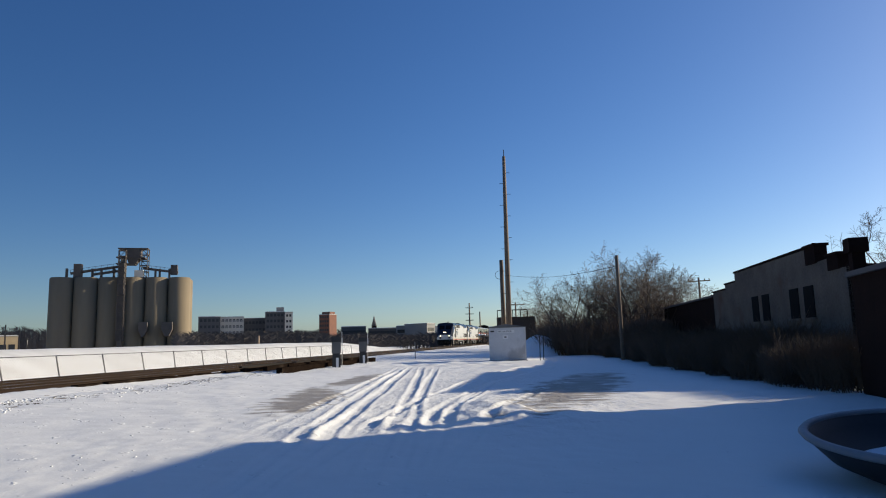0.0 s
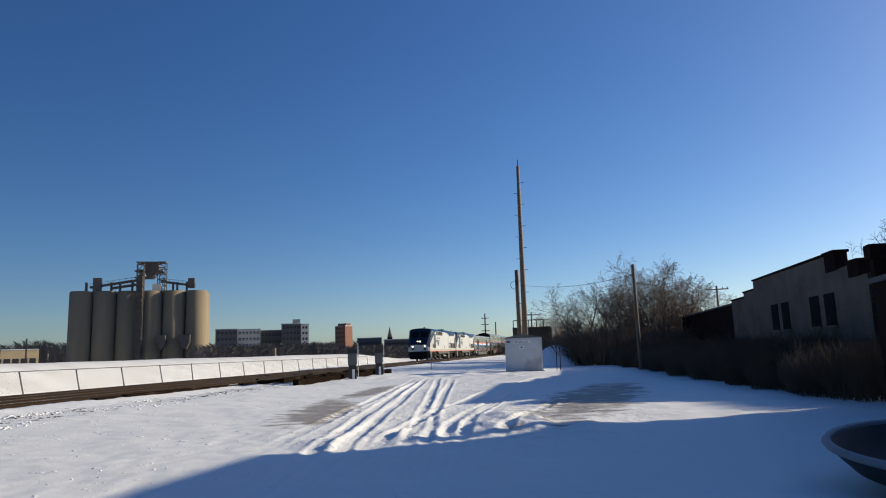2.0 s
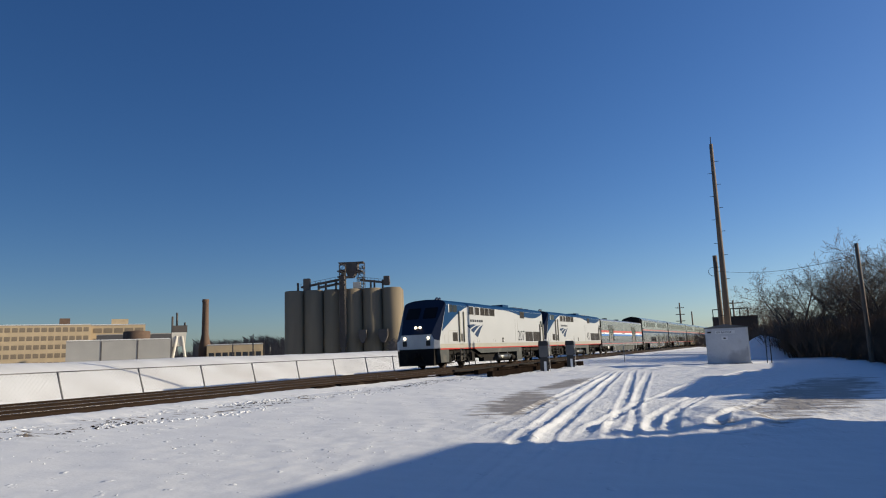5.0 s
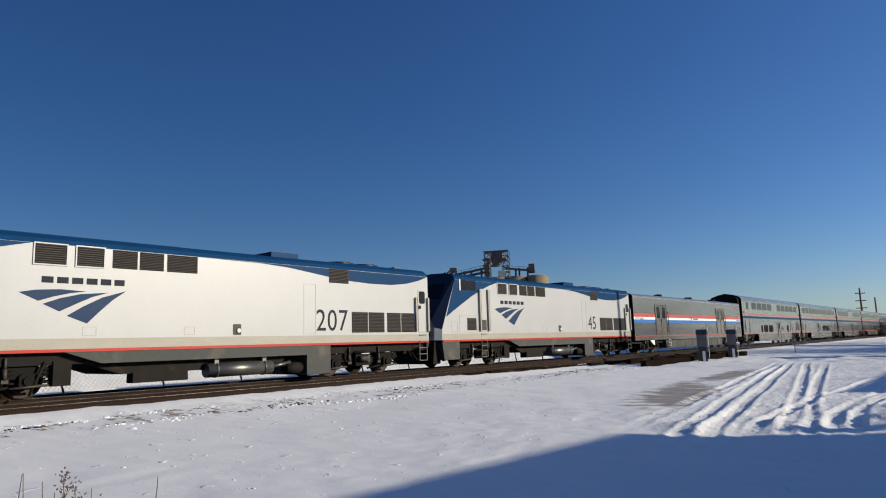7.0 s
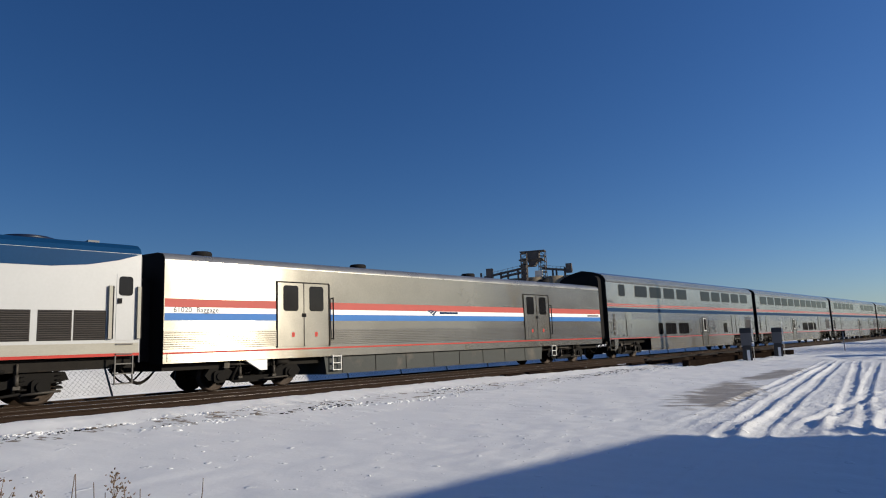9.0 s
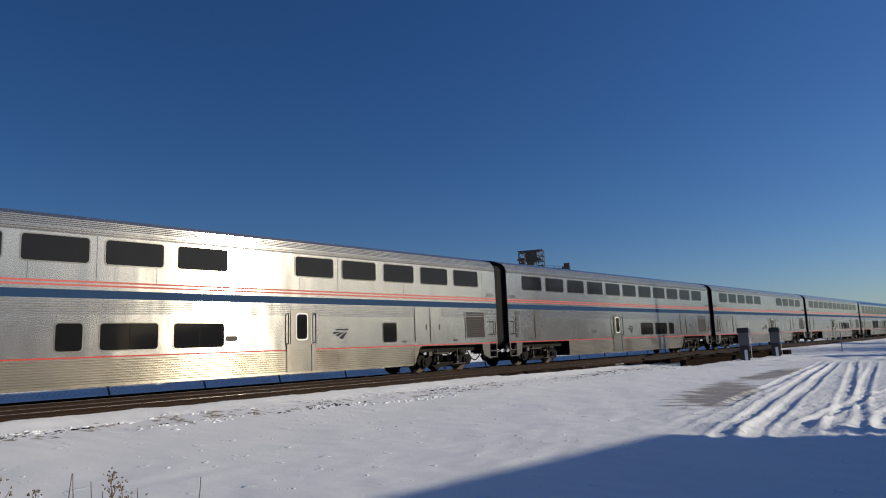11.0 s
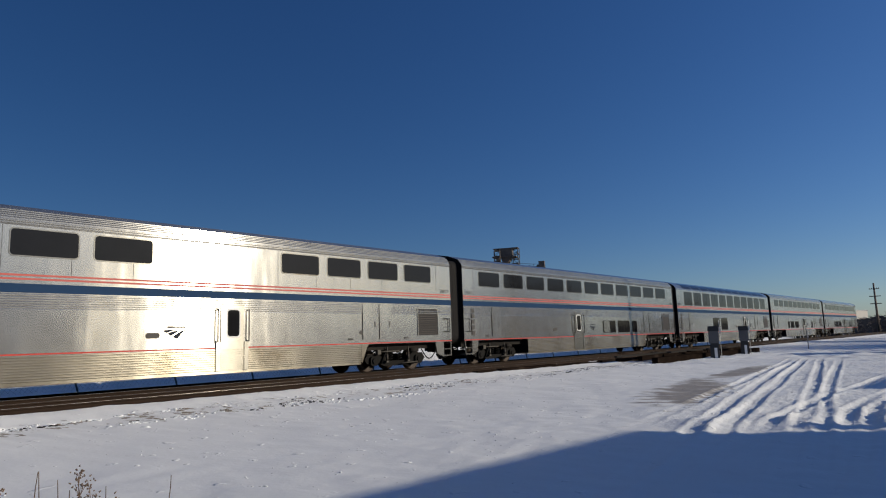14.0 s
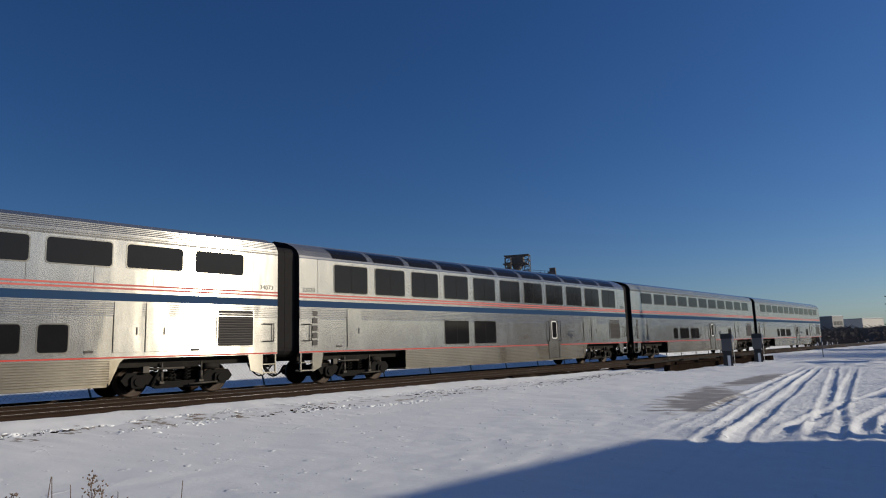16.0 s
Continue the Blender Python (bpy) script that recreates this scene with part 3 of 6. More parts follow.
def wheelset(parent, x, z, r, name="wheelset"):
    s = Shape()
    for side in (-1, 1):
        s.lathe([(0.0, -0.07), (r * 0.3, -0.08), (r * 0.34, -0.05), (r * 0.82, -0.045), (r * 0.86, -0.068), (r, -0.066), (r + 0.002, 0.04), (r + 0.03, 0.045), (r + 0.03, 0.07), (0.0, 0.07)]
                if side < 0 else [(0.0, 0.07), (r * 0.3, 0.08), (r * 0.34, 0.05), (r * 0.82, 0.045), (r * 0.86, 0.068), (r, 0.066), (r + 0.002, -0.04), (r + 0.03, -0.045), (r + 0.03, -0.07), (0.0, -0.07)],
                (0, side * 0.78, 0), 28, axis="y")
        # cast marks on the web, so that the turning shows
        for k in range(3):
            a = 2 * math.pi * k / 3
            c = (math.cos(a) * r * 0.58, side * 0.838, math.sin(a) * r * 0.58)
            s.tube(c, (c[0], side * 0.825, c[2]), 0.05, sides=8, mat=1)
    s.tube((0, -0.74, 0), (0, 0.74, 0), 0.085, sides=10)
    return part(name, s, (wheel_rust, dark_iron), parent, "rust-brown steel wheels on an axle", pose(x, 0, z))


def coil(s, x, y, z0, z1, r, mat=0):
    turns, n = 4.5, 40
    pts = [(x + r * math.cos(2 * math.pi * turns * i / n), y + r * math.sin(2 * math.pi * turns * i / n), z0 + (z1 - z0) * i / n) for i in range(n + 1)]
    for a, b in zip(pts, pts[1:]):
        s.tube(a, b, 0.022, sides=5, mat=mat, caps=False)


SPIN = {}


def loco_truck(parent, xc):
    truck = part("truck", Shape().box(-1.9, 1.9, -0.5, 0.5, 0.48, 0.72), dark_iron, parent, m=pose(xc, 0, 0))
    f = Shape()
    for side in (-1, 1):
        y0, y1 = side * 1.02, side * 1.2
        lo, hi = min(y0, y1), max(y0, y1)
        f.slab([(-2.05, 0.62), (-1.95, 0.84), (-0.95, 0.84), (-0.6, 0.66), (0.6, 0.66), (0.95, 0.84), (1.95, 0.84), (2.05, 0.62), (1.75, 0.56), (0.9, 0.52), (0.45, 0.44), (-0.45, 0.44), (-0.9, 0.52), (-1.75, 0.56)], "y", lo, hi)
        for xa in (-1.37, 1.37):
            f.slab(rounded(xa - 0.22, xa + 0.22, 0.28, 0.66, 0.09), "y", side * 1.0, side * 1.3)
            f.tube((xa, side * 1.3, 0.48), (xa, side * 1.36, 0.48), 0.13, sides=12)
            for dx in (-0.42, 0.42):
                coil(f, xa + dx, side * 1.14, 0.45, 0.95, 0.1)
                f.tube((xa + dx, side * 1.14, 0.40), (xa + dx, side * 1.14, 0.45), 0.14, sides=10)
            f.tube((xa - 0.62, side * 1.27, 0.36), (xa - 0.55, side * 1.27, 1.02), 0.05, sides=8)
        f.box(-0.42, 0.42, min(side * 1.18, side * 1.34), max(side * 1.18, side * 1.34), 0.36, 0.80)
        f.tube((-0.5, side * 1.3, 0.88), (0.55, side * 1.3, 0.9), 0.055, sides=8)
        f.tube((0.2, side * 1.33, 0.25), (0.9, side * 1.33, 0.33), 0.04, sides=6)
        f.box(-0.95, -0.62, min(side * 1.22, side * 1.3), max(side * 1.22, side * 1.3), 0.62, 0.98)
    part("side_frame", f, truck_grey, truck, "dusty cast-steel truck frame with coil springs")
    for xa in (-0.78, 0.80):
        d = Shape().tube((xa, -1.36, 0.52), (xa, -1.36, 0.80), 0.055, sides=10).tube((xa, -1.36, 0.78), (xa, -1.36, 1.08), 0.035, sides=8)
        part("damper", d.box(xa - 0.08, xa + 0.08, -1.40, -1.24, 0.44, 0.53), worn_gear, truck, "upright damper")
    part("brake_cylinder", Shape().tube((-0.30, -1.40, 0.62), (0.12, -1.40, 0.62), 0.12, sides=14).box(0.12, 0.24, -1.46, -1.3, 0.5, 0.76), worn_gear, truck, "worn brake cylinder")
    for xa, xb in ((-1.9, -0.95), (0.9, 1.8)):
        part("brake_rod", Shape().tube((xa, -1.40, 0.30), (xb, -1.40, 0.35), 0.035, sides=8), worn_gear, truck)
    for xa in (-1.37, 1.37):
        SPIN.setdefault(("loco", xa), []).append(wheelset(truck, xa, 0.508, 0.508))
    return truck


def car_truck(parent, xc, pale=False):
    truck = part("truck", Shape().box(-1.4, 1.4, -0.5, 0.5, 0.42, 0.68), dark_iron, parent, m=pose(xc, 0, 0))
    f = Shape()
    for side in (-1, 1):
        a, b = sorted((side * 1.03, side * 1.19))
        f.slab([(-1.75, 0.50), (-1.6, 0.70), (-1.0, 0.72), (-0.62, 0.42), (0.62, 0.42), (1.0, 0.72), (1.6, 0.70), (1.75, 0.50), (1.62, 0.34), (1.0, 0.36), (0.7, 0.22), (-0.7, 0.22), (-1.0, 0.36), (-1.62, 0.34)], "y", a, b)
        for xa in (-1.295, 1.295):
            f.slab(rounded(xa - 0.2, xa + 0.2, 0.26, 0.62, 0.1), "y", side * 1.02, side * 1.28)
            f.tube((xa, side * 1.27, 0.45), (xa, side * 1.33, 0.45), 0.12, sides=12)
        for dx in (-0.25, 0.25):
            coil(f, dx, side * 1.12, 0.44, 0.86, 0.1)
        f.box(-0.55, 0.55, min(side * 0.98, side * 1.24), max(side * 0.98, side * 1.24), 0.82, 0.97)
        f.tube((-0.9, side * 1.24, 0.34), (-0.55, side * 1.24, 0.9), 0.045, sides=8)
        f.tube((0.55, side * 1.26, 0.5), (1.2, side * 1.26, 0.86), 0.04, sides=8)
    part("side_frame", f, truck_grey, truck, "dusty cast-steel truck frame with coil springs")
    for xa in (-0.62, 0.62):
        d = Shape().tube((xa, -1.30, 0.42), (xa, -1.30, 0.70), 0.05, sides=10).tube((xa, -1.30, 0.68), (xa, -1.30, 0.98), 0.032, sides=8)
        part("damper", d.box(xa - 0.07, xa + 0.07, -1.34, -1.22, 0.36, 0.43), worn_gear, truck, "upright damper")
    part("brake_rod", Shape().tube((-1.05, -1.33, 0.80), (0.05, -1.33, 0.80), 0.035, sides=8).box(-1.2, -1.02, -1.37, -1.22, 0.70, 0.88), worn_gear, truck, "worn brake rod")
    part("brake_rod", Shape().tube((0.2, -1.33, 0.30), (1.15, -1.33, 0.33), 0.03, sides=8), worn_gear, truck, "worn brake rod")
    part("brake_cylinder", Shape().tube((0.72, -1.28, 0.82), (1.12, -1.28, 0.82), 0.10, sides=14).box(1.12, 1.2, -1.36, -1.2, 0.74, 0.9), dark_iron, truck)
    for xa in (-1.295, 1.295):
        SPIN.setdefault(("car", xa), []).append(wheelset(truck, xa, 0.46, 0.46))
    return truck


def hoses(parent, x):
    s = Shape()
    for k, (dx, y, drop) in enumerate(((-0.42, -0.62, 0.36), (-0.30, -0.35, 0.42), (-0.36, 0.4, 0.4))):
        pts = [(x + dx + 1.0 * t, y, 0.82 - drop * math.sin(math.pi * t) - 0.1 * t) for t in [i / 10 for i in range(11)]]
        for a, b in zip(pts, pts[1:]):
            s.tube(a, b, 0.027, sides=6, caps=False)
    s.box(x - 0.45, x + 0.45, -0.12, 0.12, 0.72, 0.98)
    s.box(x - 0.16, x + 0.16, -0.2, 0.2, 0.66, 1.02)
    part("coupler", s, dark_iron, parent, "dark coupler with sagging air hoses")


def arrow_mark(parent, x0, x1, z0, z1, y, mat):
    """Three curved blades that fan out to the right, and the bar of print above them."""
    w, h = x1 - x0, z1 - z0
    blades = [([(0.0, 0.86), (0.14, 0.94), (0.36, 0.98), (0.60, 0.94)], [(0.60, 0.94), (0.46, 0.88), (0.30, 0.76), (0.17, 0.63)]),
              ([(0.21, 0.55), (0.36, 0.72), (0.55, 0.86), (0.82, 0.93)], [(0.82, 0.93), (0.66, 0.78), (0.52, 0.58), (0.36, 0.34)]),
              ([(0.43, 0.22), (0.58, 0.50), (0.76, 0.78), (1.0, 1.0)], [(1.0, 1.0), (0.86, 0.70), (0.74, 0.36), (0.62, 0.0)])]
    for top, low in blades:
        part("emblem_blade", plate([(x0 + w * u, z0 + h * v) for u, v in top + low[1:]], y, 0.005), mat, parent, "plain navy curved blade")


def louvre_grille(parent, x0, x1, z0, z1, y, n, name="louvre", frame_mat=None):
    s = Shape()
    s.slab(rect(x0, x1, z0, z1), "y", y, y - 0.006)
    for i in range(n):
        a = z0 + (z1 - z0) * (i + 0.15) / n
        b = z0 + (z1 - z0) * (i + 0.75) / n
        s.slab([(y - 0.006, a), (y - 0.04, a + 0.004), (y - 0.006, b)], "x", x0 + 0.02, x1 - 0.02)
    g = part(name, s, louvre, parent, "dark slatted louvre")
    if frame_mat:
        f = Shape()
        t = 0.035
        for q in ((x0 - t, x1 + t, z0 - t, z0), (x0 - t, x1 + t, z1, z1 + t), (x0 - t, x0, z0, z1), (x1, x1 + t, z0, z1)):
            f.slab(rect(*q), "y", y, y - 0.03)
        part("grille_frame", f, frame_mat, g, "pale frame")
    return g


def bar(parent, name, x, z0, z1, y, mat, r=0.022):
    s = Shape().tube((x, y - 0.09, z0), (x, y - 0.09, z1), r, sides=8)
    for z in (z0 + 0.03, z1 - 0.03):
        s.tube((x, y, z), (x, y - 0.09, z), r * 0.8, sides=6)
    return part(name, s, mat, parent)


LOCO_LEN = 21.03


def locomotive(number, label):
    loco = thing("locomotive", None, (), label, "locomotive", TRACK)
    hw = -SIDE
    # body shell: cut a long block by the planes of the nose
    s = Shape()
    prof = [(-hw, 1.27), (-hw, 4.06), (-hw + 0.06, 4.20), (-hw + 0.28, 4.34), (-hw + 0.75, 4.43), (0, 4.47),
            (hw - 0.75, 4.43), (hw - 0.28, 4.34), (hw - 0.06, 4.20), (hw, 4.06), (hw, 1.27)]
    s.slab(prof, "x", 0.4, 20.72)
    body = part("body", s, (loco_white, loco_blue, loco_front_blue, pale_metal), loco, "silver-white body with blue roof")
    bm = bmesh.new()
    bm.from_mesh(body.data)
    bmesh.ops.remove_doubles(bm, verts=bm.verts, dist=1e-4)

    def cut(point, normal):
        geom = bm.verts[:] + bm.edges[:] + bm.faces[:]
        bmesh.ops.bisect_plane(bm, geom=geom, plane_co=point, plane_no=normal, clear_outer=True)
        bmesh.ops.holes_fill(bm, edges=[e for e in bm.edges if e.is_boundary])

    cut((0.42, 0, 2.2), (-1, 0, 0.62))                  # raked windshield
    cut((0.86, -hw, 2.3), (-0.75, -0.66, 0.33))         # corners of the nose
    cut((0.86, hw, 2.3), (-0.75, 0.66, 0.33))
    cut((0.62, -hw, 1.3), (-0.8, -0.6, 0.0))
    cut((0.62, hw, 1.3), (-0.8, 0.6, 0.0))
    bm.normal_update()
    for f in bm.faces:
        c, nn = f.calc_center_median(), f.normal
        if nn.x < -0.5 and nn.z > 0.2:
            f.material_index = 2
        elif nn.x < -0.3:
            f.material_index = 3
        elif c.z > 4.07 and abs(nn.x) < 0.5:
            f.material_index = 1
    bm.to_mesh(body.data)
    bm.free()
    # windshields on the raked face
    rake = math.degrees(math.atan2(0.62, 1.0))
    for y in (-0.62, 0.62):
        part("windshield", Shape().slab(rounded(-0.48, 0.48, -0.42, 0.42, 0.08), "z", 0, 0.012), glass_dark, loco, "dark raked windshield",
             pose(0.42 + 0.62 * 1.35 - 0.02, y, 3.55) @ pose(0, 0, 0, 90 - rake, 0, -90))
    lamp, glow = (light_glow, "lit") if number == "207" else (lamp_glass, "unlit")
    for y, z in ((-0.16, 2.62), (0.16, 2.62)):
        part("headlamp", Shape().tube((0.72, y, z), (0.60, y, z), 0.075, sides=14), lamp, loco, glow + " headlamp")
    for y in (-0.85, 0.85):
        part("ditch_light", Shape().tube((0.5, y, 1.95), (0.37, y, 1.95), 0.085, sides=14), lamp, loco, glow + " ditch light")
        part("marker_panel", Shape().box(0.36, 0.5, y - 0.14, y + 0.14, 1.45, 1.78), louvre, loco)
    # pilot and underframe
    s = Shape()
    s.slab([(0.75, 0.38), (1.86, 0.38), (1.86, 1.2), (0.62, 1.2)], "y", SIDE + 0.01, -SIDE - 0.01)
    s.slab([(0.30, 0.22), (0.8, 0.22), (0.8, 1.26), (0.40, 1.26)], "y", -1.25, 1.25, 1)
    part("pilot", s, (loco_grey, dark_iron), loco, "dark grey pilot skirt")
    s = Shape().box(0.75, 20.72, -1.3, 1.3, 0.86, 1.26)
    part("underframe", s, dark_iron, loco)
    s = Shape()
    s.slab([(5.9, 1.2), (6.9, 0.86), (13.4, 0.86), (14.05, 0.86), (14.05, 1.2)], "y", SIDE + 0.015, -SIDE - 0.015)
    s.slab([(6.6, 0.86), (7.6, 0.52), (13.1, 0.52), (13.4, 0.86)], "y", -1.2, 1.2, 1)
    part("fuel_tank_skirt", s, (loco_grey, dark_iron), loco, "dark grey lower skirt")
    s = Shape().box(14.05, 15.15, SIDE + 0.03, -SIDE - 0.03, 0.16, 1.2)
    part("battery_box", s, loco_grey, loco, "grey equipment box")
    s = Shape().tube((10.2, -1.28, 0.5), (12.65, -1.28, 0.5), 0.23, sides=18)
    for x in (10.5, 12.3):
        s.tube((x, -1.28, 0.5), (x + 0.06, -1.28, 0.5), 0.25, sides=18)
    s.box(10.45, 10.6, -1.4, -1.0, 0.5, 0.95).box(12.25, 12.4, -1.4, -1.0, 0.5, 0.95).tube((12.65, -1.28, 0.5), (13.5, -1.25, 0.62), 0.07, sides=8)
    part("air_reservoir", s, tank_steel, loco, "long grey air tank")
    part("sand_box", Shape().box(5.75, 6.2, -1.35, -1.0, 0.3, 0.95), dark_iron, loco)
    part("drain_sump", Shape().box(7.9, 9.6, -1.3, -0.9, 0.25, 0.55), dark_iron, loco)
    part("air_filter", Shape().tube((13.3, -1.2, 0.42), (14.0, -1.2, 0.42), 0.2, sides=14), dark_iron, loco)
    part("sand_pipe", Shape().tube((5.2, -1.36, 0.1), (5.55, -1.36, 0.95), 0.035, sides=6), dark_iron, loco)
    # bands of paint along the sill
    part("sill_band", plate(rect(0.68, 20.70, 1.27, 1.55), SIDE, 0.004), loco_beige, loco, "dusty beige sill band")
    part("red_stripe", plate(rect(0.68, 20.72, 1.19, 1.268), SIDE, 0.006), stripe_red, loco, "thin red stripe")
    # blue sweeps below the roof
    front = [(0.93, 2.31), (1.5, 2.62), (2.15, 2.95), (2.9, 3.32), (3.64, 3.64), (4.3, 3.88), (5.0, 4.055), (1.63, 4.055)]
    part("blue_sweep", plate([(max(x, 0.93), z) for x, z in front], SIDE, 0.004), loco_blue, loco, "blue paint sweep behind the nose")
    rear = [(9.6, 4.055), (10.6, 4.04), (12.0, 4.03), (13.2, 3.96), (14.3, 3.83), (15.2, 3.72), (16.2, 3.63), (17.2, 3.585), (18.4, 3.59), (19.3, 3.68), (20.1, 3.85), (20.7, 4.05)]
    part("blue_sweep", plate(rear, SIDE, 0.004), loco_blue, loco, "blue paint sweep under the rear roof")
    # cab side windows
    w = part("cab_window", plate(rounded(2.04, 2.54, 3.60, 4.08, 0.05), SIDE - 0.004, 0.012), glass_dark, loco, "dark cab side window")
    part("cab_window", plate(rounded(2.60, 3.22, 3.60, 4.06, 0.05), SIDE - 0.004, 0.012), glass_dark, loco, "dark cab side window")
    part("window_frame", plate(rounded(1.94, 2.02, 3.56, 4.10, 0.02), SIDE - 0.004, 0.03), pale_metal, w)
    # louvres along the roof edge
    for x0, x1, n in ((5.08, 5.86, 9), (6.12, 6.84, 9), (7.08, 7.80, 11), (7.86, 8.60, 11), (8.70, 9.70, 11)):
        louvre_grille(loco, x0, x1, 3.52, 4.05, SIDE, n, frame_mat=loco_white if x0 < 6.5 else None)
    louvre_grille(loco, 15.07, 16.05, 3.52, 4.06, SIDE - 0.004, 10)
    for x0, x1 in ((16.20, 17.06), (17.10, 17.98), (18.14, 18.95), (18.99, 19.80)):
        louvre_grille(loco, x0, x1, 1.64, 2.44, SIDE, 14, "rear_louvre")
    louvre_grille(loco, 2.48, 3.20, 1.70, 2.28, SIDE, 10, "cab_louvre")
    # doors with grab irons, steps, seams
    d = part("rear_door", plate(rect(20.06, 20.55, 1.62, 3.46), SIDE, 0.012), loco_white, loco, "white rear side door")
    part("door_pane", plate(rounded(20.12, 20.50, 2.86, 3.40, 0.09), SIDE - 0.012, 0.008), glass_dark, d, "rounded dark pane")
    part("door_lock", Shape().box(20.09, 20.2, SIDE - 0.05, SIDE, 2.64, 2.78), rubber, d)
    d = part("cab_door", plate(rect(3.58, 4.08, 1.62, 3.70), SIDE, 0.010), loco_white, loco, "white cab door with steps")
    part("door_recess", plate(rect(3.64, 4.02, 1.70, 2.20), SIDE - 0.010, 0.005), louvre, d)
    for x, a, b in ((3.49, 1.66, 3.66), (4.18, 1.66, 3.68), (19.90, 1.66, 3.12), (20.72 - 0.05, 1.66, 3.12)):
        post = part("grab_post", Shape().box(x - 0.06, x + 0.03, SIDE - 0.10, SIDE - 0.002, a, b), loco_beige, loco, "beige door post")
        # black strip drawn in for the shaded edge of the post
        part("shadow_gap", Shape().box(x + 0.032, x + 0.075, SIDE - 0.08, SIDE - 0.002, a, b), rubber, post, "dark strip for the shade beside the post")
    for x0 in (3.54, 20.08):
        s = Shape()
        for i in range(5):
            s.box(x0, x0 + 0.44, SIDE - 0.05, SIDE + 0.2, 0.42 + 0.27 * i, 0.45 + 0.27 * i)
        s.box(x0 - 0.03, x0, SIDE - 0.05, SIDE + 0.0, 0.42, 1.2).box(x0 + 0.44, x0 + 0.47, SIDE - 0.05, SIDE + 0.0, 0.42, 1.2)
        part("ladder", s, ladder_steel, loco, "worn steel steps")
    for x0, x1, z0, z1 in ((13.88, 14.43, 1.6, 3.42), (1.9, 3.28, 1.6, 2.4), (1.3, 1.75, 1.6, 2.1), (6.35, 6.72, 1.62, 1.86), (9.3, 9.65, 1.62, 1.86)):
        t = 0.012
        s = Shape()
        for q in ((x0, x1, z0, z0 + t), (x0, x1, z1 - t, z1), (x0, x0 + t, z0, z1), (x1 - t, x1, z0, z1)):
            s.slab(rect(*q), "y", SIDE, SIDE - 0.006)
        part("panel_seam", s, loco_beige, loco, "fine panel seam")
    part("fuel_filler", plate(rounded(11.0, 11.3, 1.6, 1.95, 0.03), SIDE, 0.01), louvre, loco, "dark recessed fuel filler")
    part("filler_cap", Shape().tube((11.2, SIDE - 0.01, 1.74), (11.2, SIDE - 0.05, 1.74), 0.07, sides=10), pale_metal, loco)
    # roof gear
    s = Shape().box(12.9, 14.1, -0.95, 0.95, 4.40, 4.58)
    part("roof_hatch", s, loco_blue, loco, "raised blue roof hatch")
    for x in (16.8, 18.2):
        s = Shape().tube((x, 0, 4.43), (x, 0, 4.50), 0.72, sides=28)
        s.tube((x, 0, 4.50), (x, 0, 4.54), 0.60, sides=28)
        part("roof_fan", s, loco_front_blue, loco, "low round roof fan")
    part("roof_trim", Shape().box(4.6, 9.7, -0.45, 0.45, 4.44, 4.50), loco_blue, loco)
    part("roof_antenna", Shape().box(19.6, 19.9, -0.6, 0.6, 4.44, 4.52), loco_front_blue, loco)
    for x in (2.5, 2.9):
        part("horn", Shape().tube((x, -0.3, 4.43), (x + 0.35, -0.3, 4.60), 0.06, 0.09, sides=8), loco_front_blue, loco)
    # rear end
    part("rear_end", Shape().slab([(-1.5, 1.0), (1.5, 1.0), (1.5, 4.0), (1.2, 4.3), (-1.2, 4.3), (-1.5, 4.0)], "x", 20.72, 20.76), loco_front_blue, loco, "dark rear end sheet")
    part("diaphragm", Shape().box(20.76, 20.98, -0.6, 0.6, 1.2, 3.6), rubber, loco, "black rubber diaphragm")
    # emblem, print and number
    arrow_mark(loco, 4.76, 7.5, 1.95, 2.88, SIDE, decal_blue)
    x = 5.28
    for k in range(6):
        part("brand_bar", plate(rect(x, x + 0.29, 3.02, 3.19), SIDE, 0.004), decal_navy, loco, "plain navy bar of print")
        x += 0.375
    writing(number, 1.14, decal_navy, loco, pose(14.42 if len(number) > 2 else 14.62, SIDE - 0.004, 1.72, 90), "number", "dark fleet number", 0.9)
    # running gear
    loco_truck(loco, 3.83)
    loco_truck(loco, 17.0)
    hoses(loco, 21.0)
    if number == "207":
        hoses(loco, 0.3)
    return loco


CAR = 25.91


